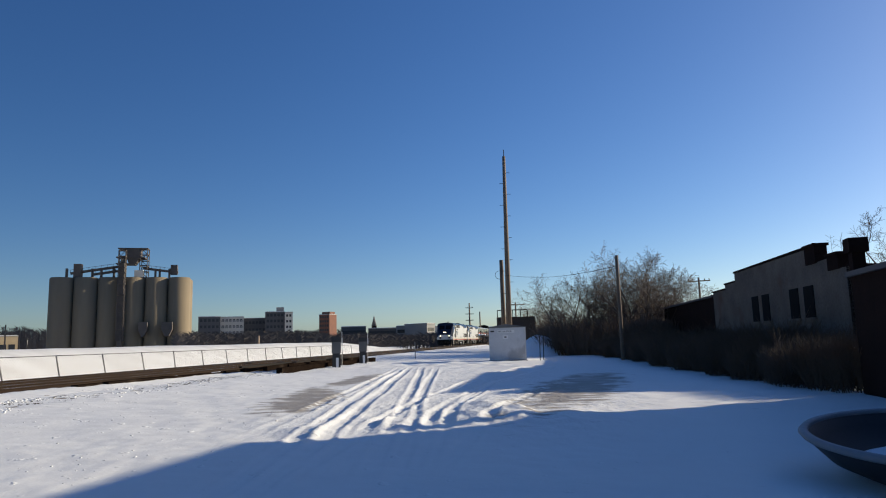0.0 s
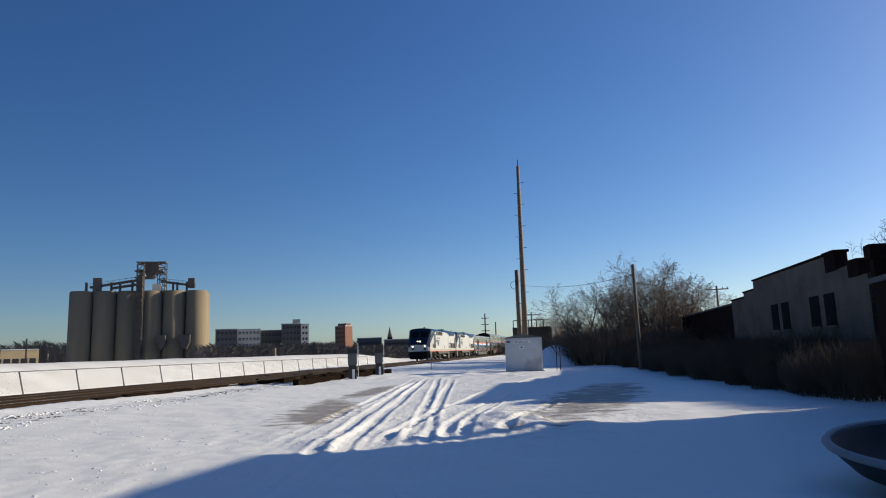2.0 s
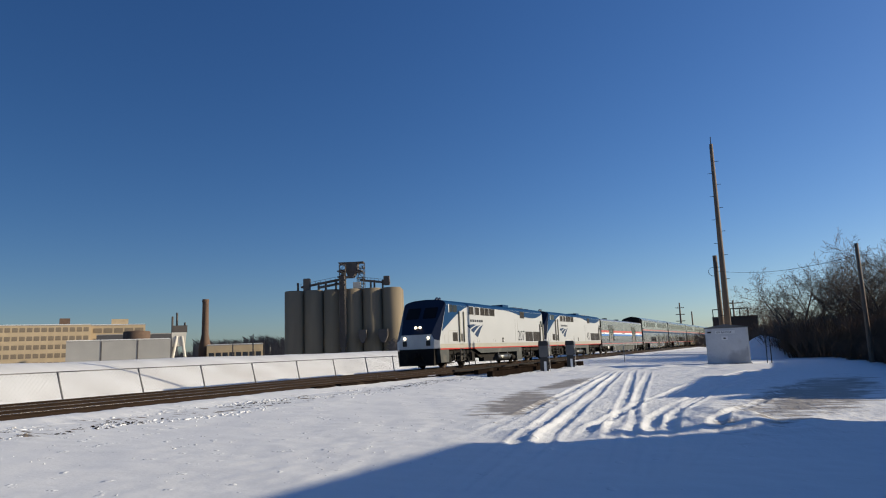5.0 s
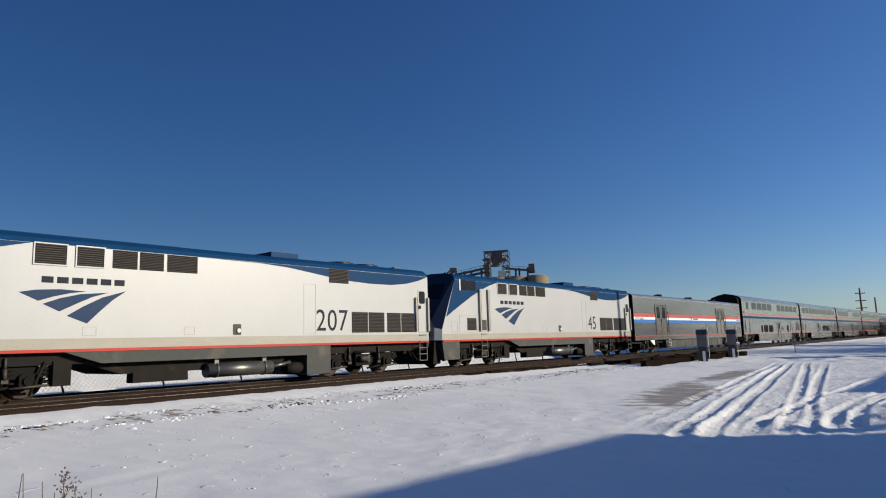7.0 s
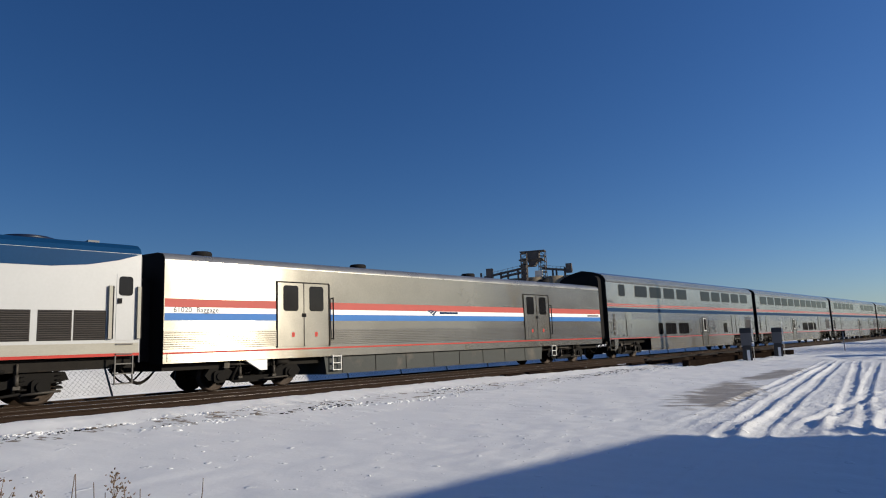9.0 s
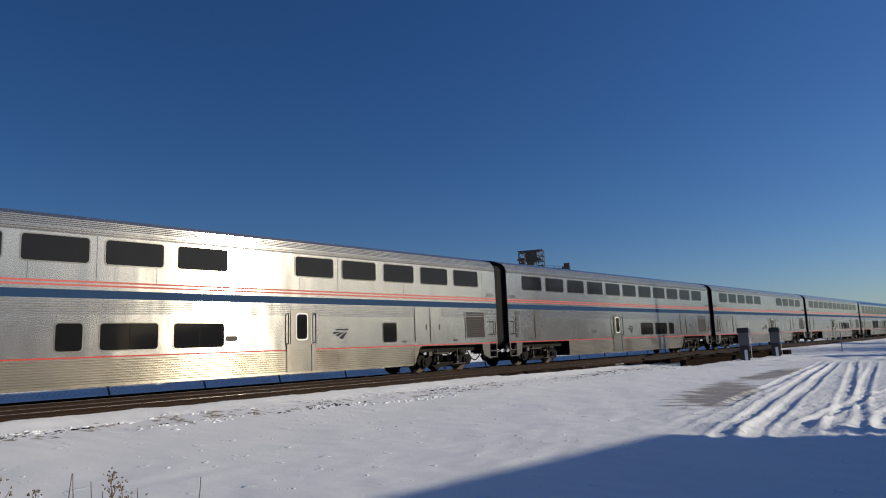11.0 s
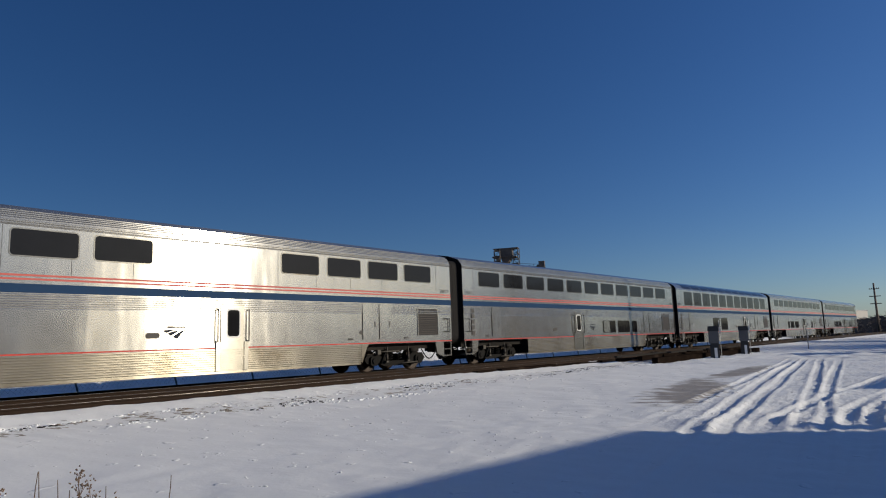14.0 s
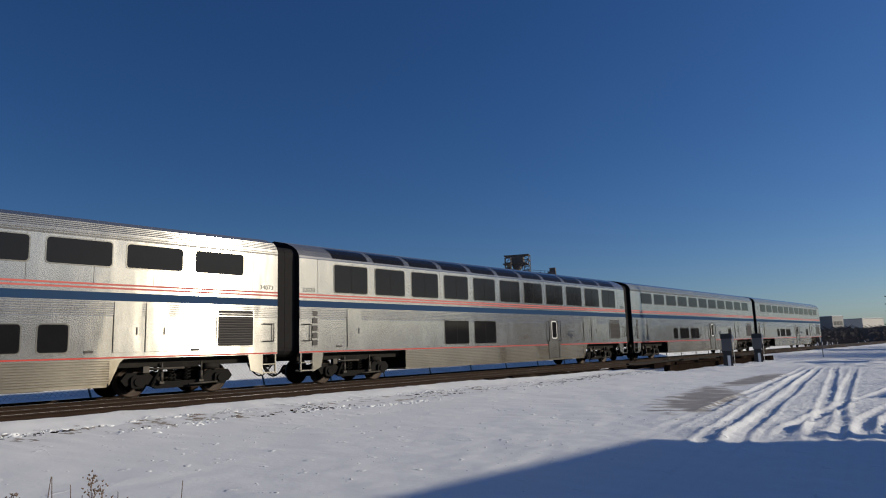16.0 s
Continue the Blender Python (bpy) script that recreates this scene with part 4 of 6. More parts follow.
def baggage_car():
    car = thing("baggage_car", None, (), "stainless single-level baggage car with red, white and blue stripes", "railway car", TRACK)
    y = SIDE + 0.02
    roof = [(y, 3.98), (y + 0.03, 4.07), (y + 0.14, 4.16), (y + 0.5, 4.24), (0, 4.30), (-y - 0.5, 4.24), (-y - 0.14, 4.16), (-y - 0.03, 4.07), (-y, 3.98)]
    s = Shape()
    s.strip([(y, 0.92), (y, 1.30)] + flutes(1.32, 1.86, 8, y, 0.02) + [(y, 1.90), (y, 3.98)], 0.38, 25.5)
    s.strip([(-y, 0.92), (-y, 3.98)], 0.38, 25.5)
    for x in (0.38, 25.5):
        s.face([(x, y, 0.92), (x, y, 3.98), (x, -y, 3.98), (x, -y, 0.92)], 1)
    s.face([(0.38, y, 0.92), (25.5, y, 0.92), (25.5, -y, 0.92), (0.38, -y, 0.92)], 1)
    part("body", s, (steel_dull, rubber), car, "weathered stainless side with low flutes")
    s = Shape().strip(roof, 0.38, 25.5, 0, True)
    for x in (0.38, 25.5):
        s.face([(x, a, b) for a, b in roof], 1)
    s.box(0.38, 25.5, y - 0.015, y + 0.01, 3.93, 3.965)
    part("roof", s, (roof_steel, rubber), car, "grimy curved roof")
    for x0, x1 in ((0.4, 4.18), (6.36, 18.14), (20.26, 25.48)):
        part("red_stripe", plate(rect(x0, x1, 2.57, 2.82), y, 0.005), stripe_salmon, car)
        part("white_stripe", plate(rect(x0, x1, 2.39, 2.566), y, 0.004), stripe_white, car)
        part("blue_stripe", plate(rect(x0, x1, 2.17, 2.388), y, 0.005), stripe_blue, car)
    part("thin_stripe", plate(rect(0.38, 25.5, 1.19, 1.24), y, 0.006), stripe_red, car, "thin red sill stripe")
    for x0 in (4.22, 18.18):
        d = part("baggage_door", plate(rect(x0, x0 + 2.1, 1.30, 3.46), y, 0.022), steel_dull, car, "double baggage door")
        f = Shape()
        for q in ((x0 - 0.04, x0 + 2.14, 3.46, 3.50), (x0 - 0.04, x0, 1.28, 3.46), (x0 + 2.1, x0 + 2.16, 1.28, 3.46), (x0 + 1.04, x0 + 1.06, 1.3, 3.46)):
            f.slab(rect(*q), "y", y, y - 0.035)
        part("door_frame", f, rubber if x0 > 10 else dark_iron, d)
        for a in (0.22, 1.28):
            part("door_pane", plate(rounded(x0 + a, x0 + a + 0.6, 2.5, 3.37, 0.1), y - 0.022, 0.008), glass_dark, d, "rounded dark pane")
        for a in (0.55, 1.5):
            part("warning_mark", plate(rounded(x0 + a, x0 + a + 0.12, 1.62, 1.78, 0.03), y - 0.022, 0.004), stripe_red, d, "small red mark")
        part("latch", Shape().box(x0 + 0.98, x0 + 1.12, y - 0.06, y, 2.3, 2.42), rubber, d)
        bar(car, "grab_iron", x0 + 2.26, 1.5, 3.0, y, rubber, 0.025)
    s = Shape().slab([(6.3, 0.28), (19.6, 0.28), (19.7, 0.92), (6.2, 0.92)], "y", -1.42, 1.42)
    part("equipment_skirt", s, loco_grey, car, "dark grey equipment skirt")
    s = Shape().box(6.3, 19.6, -1.44, -1.41, 0.88, 0.92)
    for i in range(8):
        s.box(7.0 + 1.6 * i, 7.02 + 1.6 * i, -1.435, -1.41, 0.30, 0.9)
    part("skirt_seam", s, dark_iron, car)
    part("underframe", Shape().box(0.5, 25.4, -1.2, 1.2, 0.7, 0.92), dark_iron, car)
    for x in (2.35, 9.1, 16.0, 22.4):
        s = Shape().tube((x, 0.1, 4.18), (x, 0.1, 4.34), 0.22, sides=16)
        s.lathe([(0.0, 4.34), (0.30, 4.34), (0.33, 4.37), (0.33, 4.50), (0.29, 4.54), (0.0, 4.55)], (x, 0.1, 0), 24)
        part("roof_vent", s, rubber, car, "round black roof vent")
    s = Shape()
    for i in range(9):
        s.tube((0.5 + 0.0 * i, y, 0.98 + 0.03 * i), (0.5, y - 0.01, 0.98 + 0.03 * i), 0.012, sides=6)
        s.tube((0.6 + 0.2 * i, y, 1.0), (0.6 + 0.2 * i, y - 0.01, 1.0), 0.012, sides=6)
    tagged(part("rivets", s, dark_iron, car), kind="stuff")
    for x in (6.5, 20.4):
        s = Shape()
        for i in range(3):
            s.box(x, x + 0.34, y - 0.04, y + 0.1, 0.42 + 0.24 * i, 0.45 + 0.24 * i)
        s.box(x - 0.03, x, y - 0.04, y, 0.42, 0.95).box(x + 0.34, x + 0.37, y - 0.04, y, 0.42, 0.95)
        part("step", s, pale_metal, car, "pale steel steps")
    part("jacking_pad", Shape().slab([(3.05, 0.92), (3.85, 0.92), (3.85, 0.58), (3.6, 0.58)], "y", y + 0.03, y + 0.14), stripe_white, car, "white bracket under the sill")
    for x, w in ((11.4, 0.62),):
        arrow_mark(car, x, x + w, 2.38, 2.62, y - 0.005, stripe_navy)
        part("brand_bar", plate(rect(x + 0.75, x + 1.9, 2.46, 2.55), y - 0.005, 0.003), stripe_navy, car, "plain bar of print")
    writing("61020  Baggage", 0.22, decal_navy, car, pose(0.66, y - 0.005, 2.42, 90), "number", "small car number and print", 1.0)
    part("print_bar", plate(rect(24.1, 25.3, 2.43, 2.5), y - 0.005, 0.003), decal_navy, car, "small illegible print")
    for x in (0.19, 25.7):
        part("diaphragm", Shape().box(x - 0.17, x + 0.17, -0.62, 0.62, 1.0, 3.5), rubber, car, "black rubber diaphragm")
    car_truck(car, 3.6)
    car_truck(car, 22.2)
    hoses(car, 25.91)
    return car


def superliner(kind, number, label):
    """A double-deck car. kind: upper windows, lower windows, door place, lounge roof."""
    car = thing("passenger_car", None, (), label, "railway car", TRACK, group="double-deck cars of the train")
    y = SIDE
    X0, X1 = 0.45, 25.46
    s = Shape()
    side = ([(y, 1.12), (y, 2.30)] + flutes(2.32, 2.70, 6, y, 0.02) + [(y, 2.72), (y, 4.46)])
    if kind["lounge"]:
        roof = [(y, 4.46), (y + 0.012, 4.50)] + [(y + 0.02, 4.56), (y + 0.16, 4.74), (y + 0.4, 4.86), (y + 0.8, 4.93), (0, 4.98)]
    else:
        roof = [(y, 4.46)]
        for i in range(7):
            a0, a1 = 4.5 + 0.055 * i, 4.5 + 0.055 * (i + 1)
            off = [0.0, 0.012, 0.03, 0.06, 0.1, 0.155, 0.23, 0.34]
            roof += [(y + off[i] - 0.012, a0 + 0.012), (y + off[i] - 0.012, a0 + 0.034), (y + off[i] + 0.004, a0 + 0.044)]
        roof += [(y + 0.42, 4.91), (y + 0.8, 4.955), (0, 4.98)]
    roof = [(a, b + (b - 4.46) * 0.06 + 0.25 * smooth(0, 1, 1 + a / 1.55)) for a, b in roof]
    roof_all = roof + [(-a, b) for a, b in roof[-2::-1]]
    s.strip(side, X0, X1)
    s.strip([(-y, 1.12), (-y, 4.46)], X0, X1)
    for x in (X0, X1):
        s.face([(x, y, 1.12), (x, y, 4.46), (x, -y, 4.46), (x, -y, 1.12)], 1)
    s.face([(X0, y, 1.12), (X1, y, 1.12), (X1, -y, 1.12), (X0, -y, 1.12)], 1)
    part("body", s, (car_steel, rubber), car, "bright stainless side with fluted bands")
    s = Shape().strip(roof_all, X0, X1)
    for x in (X0, X1):
        s.face([(x, a, b) for a, b in roof_all], 1)
    part("roof", s, (car_roof, rubber), car, "grimy fluted roof edge")
    # lower skirt between the trucks
    s = Shape()
    s.strip(flutes(0.44, 1.12, 10, y, 0.028), 5.66, 20.02)
    s.strip([(-y, 0.42), (-y, 1.12)], 5.66, 20.02)
    s.box(5.66, 19.98, y + 0.004, -y - 0.004, 0.36, 0.44)
    s.face([(5.66, y, 0.42), (5.66, y, 1.12), (5.66, -y, 1.12), (5.66, -y, 0.42)], 1)
    s.slab([(20.02, 0.40), (20.05, 0.44), (20.3, 1.02), (20.42, 1.12), (20.02, 1.12)], "y", y - 0.02, y + 0.06)
    part("skirt", s, (skirt_steel, rubber), car, "fluted lower side with road grime")
    # end corners with steps
    for a, b, c in ((0.5, 1.02, 1.5), (25.42, 24.9, 24.35)):
        s = Shape()
        s.slab([(b, 0.46), (c - (0.1 if c > b else -0.1), 0.62), (c, 1.12), (b, 1.12)], "y", y, y + 0.06)
        s.box(min(a, b), max(a, b), y - 0.0, y + 0.3, 0.50, 0.54).box(min(a, b), max(a, b), y, y + 0.3, 0.78, 0.81)
        s.box(min(a, a + (0.05 if c > b else -0.05)), max(a, a + (0.05 if c > b else -0.05)), y, y + 0.06, 0.48, 1.12)
        part("corner_step", s, steel_dull, car)
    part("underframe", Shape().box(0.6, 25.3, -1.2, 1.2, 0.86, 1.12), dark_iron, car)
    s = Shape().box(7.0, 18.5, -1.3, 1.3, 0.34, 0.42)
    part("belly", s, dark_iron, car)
    # stripes
    for z0, z1, mt, nm in ((3.155, 3.205, stripe_salmon, "red_stripe"), (3.055, 3.105, stripe_salmon, "red_stripe"), (2.73, 2.96, stripe_navy, "blue_stripe"), (1.135, 1.175, stripe_red, "thin_stripe")):
        part(nm, plate(rect(X0, X1, z0, z1), y, 0.0055), mt, car)
    for k in range(15):
        part("panel_seam", plate(rect(X0 + 1.66 * k + 0.8, X0 + 1.66 * k + 0.812, 3.21, 4.45), y, 0.003), louvre, car)
    # windows
    def pane(x0, x1, z0, z1, split=True, r=0.09):
        w = part("window", plate(rounded(x0 - 0.035, x1 + 0.035, z0 - 0.035, z1 + 0.035, r + 0.02), y, 0.010), steel_dull, car, "dark tinted window in a steel surround")
        part("pane", plate(rounded(x0, x1, z0, z1, r), y - 0.010, 0.007), glass_dark, w)
        if split:
            xm = (x0 + x1) / 2
            part("mullion", plate(rect(xm - 0.012, xm + 0.012, z0 + 0.02, z1 - 0.02), y - 0.017, 0.004), rubber, w)

    z0, z1 = (3.30, 4.33) if kind["lounge"] else (3.69, 4.37)
    for x0, x1 in kind["upper"]:
        pane(x0, x1, z0, z1, kind["lounge"])
    for x0, x1 in kind["lower"]:
        if kind["lounge"]:
            pane(x0, x1, 1.32, 2.38)
        else:
            pane(x0, x1, 1.33, 2.06, x1 - x0 > 1)
    for x0, x1, za, zb in kind.get("panel", ()):
        part("blanked_window", plate(rounded(x0, x1, za, zb, 0.08), y - 0.018, 0.004), steel_dull, car, "blanked half window")
    if kind["lounge"]:
        for x0, x1 in kind["upper"]:
            g = Shape()
            prof = [(y + 0.012, 4.56), (y + 0.148, 4.765), (y + 0.385, 4.93), (y + 0.62, 5.02)]
            g.strip(prof, x0 - 0.06, x1 + 0.06)
            g.strip([(a + 0.03, b - 0.03) for a, b in prof], x0 - 0.06, x1 + 0.06)
            part("roof_window", g, glass_dark, car, "curved dark skylight")
    # side door
    dx = kind["door"]
    d = part("side_door", plate(rect(dx, dx + 0.82, 0.44, 2.52), y, 0.028), steel_dull, car, "stainless side door")
    part("door_pane", plate(rounded(dx + 0.24, dx + 0.66, 1.52, 2.36, 0.1), y - 0.028, 0.008), glass_dark, d, "tall rounded dark pane")
    part("pane_rim", plate(rounded(dx + 0.20, dx + 0.70, 1.47, 2.41, 0.12), y - 0.028, 0.004), pale_metal, d)
    for a, b in ((dx - 0.17, dx - 0.02), (dx + 0.84, dx + 0.99)):
        part("door_post", plate(rect(a, b, 0.44, 1.35), y, 0.05), steel_dull, d)
    for a in (dx - 0.14, dx + 0.98):
        bar(car, "grab_iron", a, 1.35, 2.4, y, rubber, 0.02)
    # service panels, rear grille, end ladder, hoops
    for a, b in kind.get("hatches", ((2.62, 3.3), (20.1, 20.86), (21.0, 21.66))):
        panel = part("service_panel", plate(rect(a, b, 1.3, 2.70), y, 0.026), car_steel, car, "flat stainless service panel")
        part("panel_gap", plate(rect(a - 0.014, a, 1.3, 2.70), y, 0.027), louvre, panel)
        part("latch", plate(rounded(b - 0.15, b - 0.11, 1.78, 2.0, 0.015), y - 0.026, 0.012), louvre, panel, "small dark latch")
    louvre_grille(car, 23.25, 24.5, 1.42, 2.54, y - 0.002, 14, "air_grille", car_steel)
    s = Shape()
    for i in range(5):
        s.box(1.02, 1.22, y - 0.03, y - 0.0, 1.38 + 0.26 * i, 1.56 + 0.26 * i)
    part("end_ladder", s, louvre, car, "recessed end ladder")
    for xa, xb in ((0.56, 0.92), (24.86, 25.28)):
        s = Shape()
        for z in (1.55, 2.12):
            s.tube((xa, y - 0.06, z), (xb, y - 0.06, z), 0.016, sides=6)
        s.tube((xb, y - 0.06, 1.55), (xb, y - 0.06, 2.12), 0.016, sides=6)
        part("hand_hoop", s, dark_iron, car)
    for x in (dx - 2.4, dx + 5.9 if dx < 15 else 9.0):
        part("side_light", plate(rounded(x, x + 0.42, 1.5, 1.66, 0.07), y, 0.01), louvre, car)
    for x in (19.35, 2.1, 22.4):
        part("vent_slot", plate(rect(x, x + 0.24, 1.30, 1.36), y - 0.026, 0.004), louvre, car)
    arrow_mark(car, dx + 1.75 if kind["mark"] else dx - 1.9, dx + 2.5 if kind["mark"] else dx - 1.15, 1.47, 1.76, y, decal_navy)
    bx = dx + 1.92 if kind["mark"] else dx - 1.75
    part("brand_bar", plate(rect(bx, bx + 0.58, 1.80, 1.85), y, 0.003), decal_navy, car, "plain bar of print")
    if number:
        for x in (0.58, 24.75):
            writing(number, 0.21, decal_navy, car, pose(x, y - 0.003, 3.27, 90), "number", "small car number")
    # corner posts and diaphragms at the ends
    for x in (0.22, 25.69):
        part("diaphragm", Shape().slab(rounded(-1.32, 1.32, 1.0, 4.86, 0.35), "x", x - 0.215, x + 0.215), rubber, car, "black rubber diaphragm")
    car_truck(car, 3.3)
    car_truck(car, 22.25)
    hoses(car, 25.91)
    return car


def row(start, n, pitch=2.052, wide=1.62):
    return [(start + pitch * i, start + pitch * i + wide) for i in range(n)]


COACH = dict(upper=row(1.70, 11, 2.077, 1.66), lower=((14.10, 15.78), (16.14, 17.82), (18.22, 18.94)), door=10.62, lounge=False, mark=True)
COACH_B = dict(COACH, panel=((14.2, 14.98, 1.35, 2.04),))
SLEEPER = dict(upper=row(2.0, 11), lower=((6.95, 7.65), (8.1, 9.7), (10.15, 11.75), (18.4, 19.05)), door=14.15, lounge=False, mark=True)
CREW = dict(upper=[(1.93, 2.68)] + row(4.02, 4) + row(14.36, 5), lower=((6.95, 7.6), (8.05, 9.63), (10.1, 11.7), (18.36, 19.06)), door=14.15, lounge=False, mark=True)
DINER = dict(upper=row(1.93, 5) + row(16.35, 4), lower=(), door=14.02, lounge=False, mark=False,
             hatches=((1.50, 1.90), (1.94, 2.88), (2.92, 3.75), (4.35, 4.92), (4.96, 5.50), (20.1, 20.86), (21.0, 21.66)))
LOUNGE = dict(upper=row(2.02, 11), lower=((8.13, 9.76), (10.2, 11.8)), door=16.5, lounge=True, mark=True)

TRAIN = [(locomotive("207", "silver and blue diesel locomotive with lit headlamps"), -LOCO_LEN),
         (locomotive("45", "second silver and blue diesel locomotive"), 0.0),
         (baggage_car(), LOCO_LEN)]
for i, (kind, number, label) in enumerate((
        (CREW, "39016", "stainless double-deck crew car with few windows"),
        (COACH, "32082", "stainless double-deck coach with a row of dark windows"),
        (DINER, "38019", "stainless double-deck dining car with a blank middle"),
        (COACH_B, "34073", "stainless double-deck coach with one blanked window"),
        (LOUNGE, "33020", "stainless double-deck lounge car with curved skylights"),
        (SLEEPER, "", "stainless double-deck sleeping car"),
        (SLEEPER, "", "stainless double-deck sleeping car at the train's end"))):
    TRAIN.append((superliner(kind, number, label), LOCO_LEN + CAR * (i + 1)))


def train_place(t):
    """Where the coupling between the two locomotives is, along the track."""
    return 144.16 - 17.254 * t - 0.0188 * t * t - 0.36 * smooth(2, 7, t) - 0.15 * smooth(12, 14.5, t)


def motions():
    for ob, behind in TRAIN:
        walk(ob, [(float(t), TRACK @ pose(train_place(t) + behind, 0, 0)) for t in range(17)])
    # wheels roll without slipping; alike wheelsets share one action
    for (kind, x), sets in SPIN.items():
        r = 0.508 if kind == "loco" else 0.46
        first = sets[0]
        walk(first, [(k / FPS, pose(x, 0, r) @ pose(0, 0, 0, 0, math.degrees((train_place(k / FPS) - train_place(0)) / r), 0)) for k in range(16 * FPS + 1)])
        for other in sets[1:]:
            other.rotation_mode = "QUATERNION"
            other.animation_data_create()
            other.animation_data.action = first.animation_data.action
            other.animation_data.action_slot = first.animation_data.action_slot


def at(az, d, z=0.0):
    """A place at an angle to the left of straight ahead and a distance."""
    return Vector((-d * math.sin(radians(az)), d * math.cos(radians(az)), z))


def facing(az, d, z=0.0, turn=0.0):
    """Axes at that place: X to the right as seen, Y away."""
    p = at(az, d)
    return pose(p.x, p.y, z, 0, 0, az + turn)


def high(el, d):
    return 1.5 + d * math.tan(radians(el))


# ---- chain-link fence on the far side of the track, leaning a little ----
FENCE_Y = 24.5 - MAIN
fence = thing("chain_link_fence", None, (), "low leaning chain-link fence before the snow bank", "fence", TRACK @ pose(0, FENCE_Y, 0))
fence_post = Shape().tube((0.08, 0, -0.3), (-0.26, 0.02, 0.98), 0.035, sides=8).mesh("post", fence_steel)
fx = [-32 + 3.42 * i for i in range(33)]
for x in fx:
    ob = new("post", fence_post)
    ob.parent = fence
    ob.matrix_basis = pose(x + random.uniform(-0.1, 0.1), 0, -0.10 + random.uniform(-0.03, 0.03), random.uniform(-2, 2), random.uniform(-2, 2), 0)
rail_s = Shape()
for a, b in zip(fx, fx[1:]):
    rail_s.tube((a - 0.24, 0.02, 0.87), (b - 0.24, 0.02, 0.87), 0.022, sides=6)
part("top_rail", rail_s, fence_steel, fence)
net = Shape()
x, step, hgt = fx[0], 0.16, 0.92
while x < fx[-1] - 1:
    for d in (1, -1):
        x0, x1 = (x, x + hgt) if d > 0 else (x + hgt, x)
        a, b = (x0, 0.0, -0.08), (x1 - 0.2, 0.02, 0.86)
        net.face([a, (a[0] + 0.009, a[1], a[2]), (b[0] + 0.009, b[1], b[2]), b])
    x += step
tagged(part("wire_mesh", net, fence_steel, fence, "fine diagonal wire mesh"), kind="stuff")


# ---- two equipment posts beside the siding, on dark timber cribbing ----
def equipment_post(m, label):
    ob = thing("equipment_cabinet", None, (), label, "cabinet", m, group="cabinets by the track")
    part("plinth", Shape().slab([(-0.30, 0), (0.30, 0), (0.26, 0.78), (-0.26, 0.78)], "y", -0.24, 0.24), cabinet_dark, ob, "dark base")
    part("stripe_plate", Shape().box(-0.02, 0.16, -0.256, -0.24, 0.02, 0.55), plate_white, ob, "pale upright plate")
    part("housing", Shape().slab(rounded(-0.32, 0.32, 0.78, 1.40, 0.03), "y", -0.28, 0.28), cabinet_mid, ob, "grey housing")
    part("lid", Shape().slab([(-0.36, 1.40), (0.36, 1.40), (0.33, 1.66), (-0.33, 1.66)], "y", -0.32, 0.32), cabinet_dark, ob, "dark overhanging lid")
    part("mast", Shape().tube((0.40, -0.2, 0), (0.40, -0.2, 1.95), 0.018, sides=8).box(0.36, 0.45, -0.24, -0.16, 1.25, 1.6), pale_metal, ob, "thin pale mast")
    return ob


p1, p2 = (-6.10, 38.0), (-5.30, 43.9)
for (x, y), lab in ((p1, "grey steel equipment cabinet with pale plate and mast"), (p2, "second grey equipment cabinet beside the siding")):
    equipment_post(pose(x, y, ground_height(x, y) - 0.05, 0, 0, 8) @ Matrix.Diagonal((0.8, 0.8, 1.04, 1)), lab)
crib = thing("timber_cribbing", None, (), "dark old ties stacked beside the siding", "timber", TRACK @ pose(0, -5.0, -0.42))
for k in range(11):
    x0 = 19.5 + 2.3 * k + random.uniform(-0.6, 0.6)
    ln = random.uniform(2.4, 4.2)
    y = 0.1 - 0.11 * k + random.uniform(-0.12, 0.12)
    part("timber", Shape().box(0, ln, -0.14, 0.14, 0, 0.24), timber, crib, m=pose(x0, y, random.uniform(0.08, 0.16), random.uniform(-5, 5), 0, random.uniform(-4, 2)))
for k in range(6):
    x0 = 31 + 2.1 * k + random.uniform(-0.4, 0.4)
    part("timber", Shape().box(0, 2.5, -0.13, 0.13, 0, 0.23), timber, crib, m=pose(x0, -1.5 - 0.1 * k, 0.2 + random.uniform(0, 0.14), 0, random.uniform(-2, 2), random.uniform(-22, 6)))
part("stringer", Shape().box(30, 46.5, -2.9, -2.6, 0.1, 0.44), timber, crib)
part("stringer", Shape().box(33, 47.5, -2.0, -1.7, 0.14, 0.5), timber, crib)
part("steel_beam", Shape().box(29, 47, -1.35, -1.2, 0.50, 0.58), dark_iron, crib, "worn steel beam")

# ---- signal hut with its sign, the tall mast and the short pole behind ----
hut_at = at(-5.5, 47.0)
HUT = pose(hut_at.x, hut_at.y, ground_height(hut_at.x, hut_at.y) - 0.08, 0, 0, -3.5)
hut = thing("signal_hut", None, (), "scuffed grey-white steel signal hut with black-lettered sign", "hut", HUT)
HW, HD, HH = 1.25, 0.9, 2.34
s = Shape().box(-HW, HW, -HD, HD, 0.1, HH)
part("wall", s, cabinet_paint, hut, "scuffed painted steel walls")
part("roof", Shape().slab([(-HW - 0.07, HH), (HW + 0.07, HH), (HW + 0.07, HH + 0.05), (-0.1, HH + 0.26), (-HW - 0.07, HH + 0.05)], "y", -HD - 0.06, HD + 0.06), cabinet_mid, hut, "low grey roof")
part("base", Shape().box(-HW - 0.05, HW + 0.1, -HD - 0.05, HD + 0.05, 0, 0.1), cabinet_dark, hut)
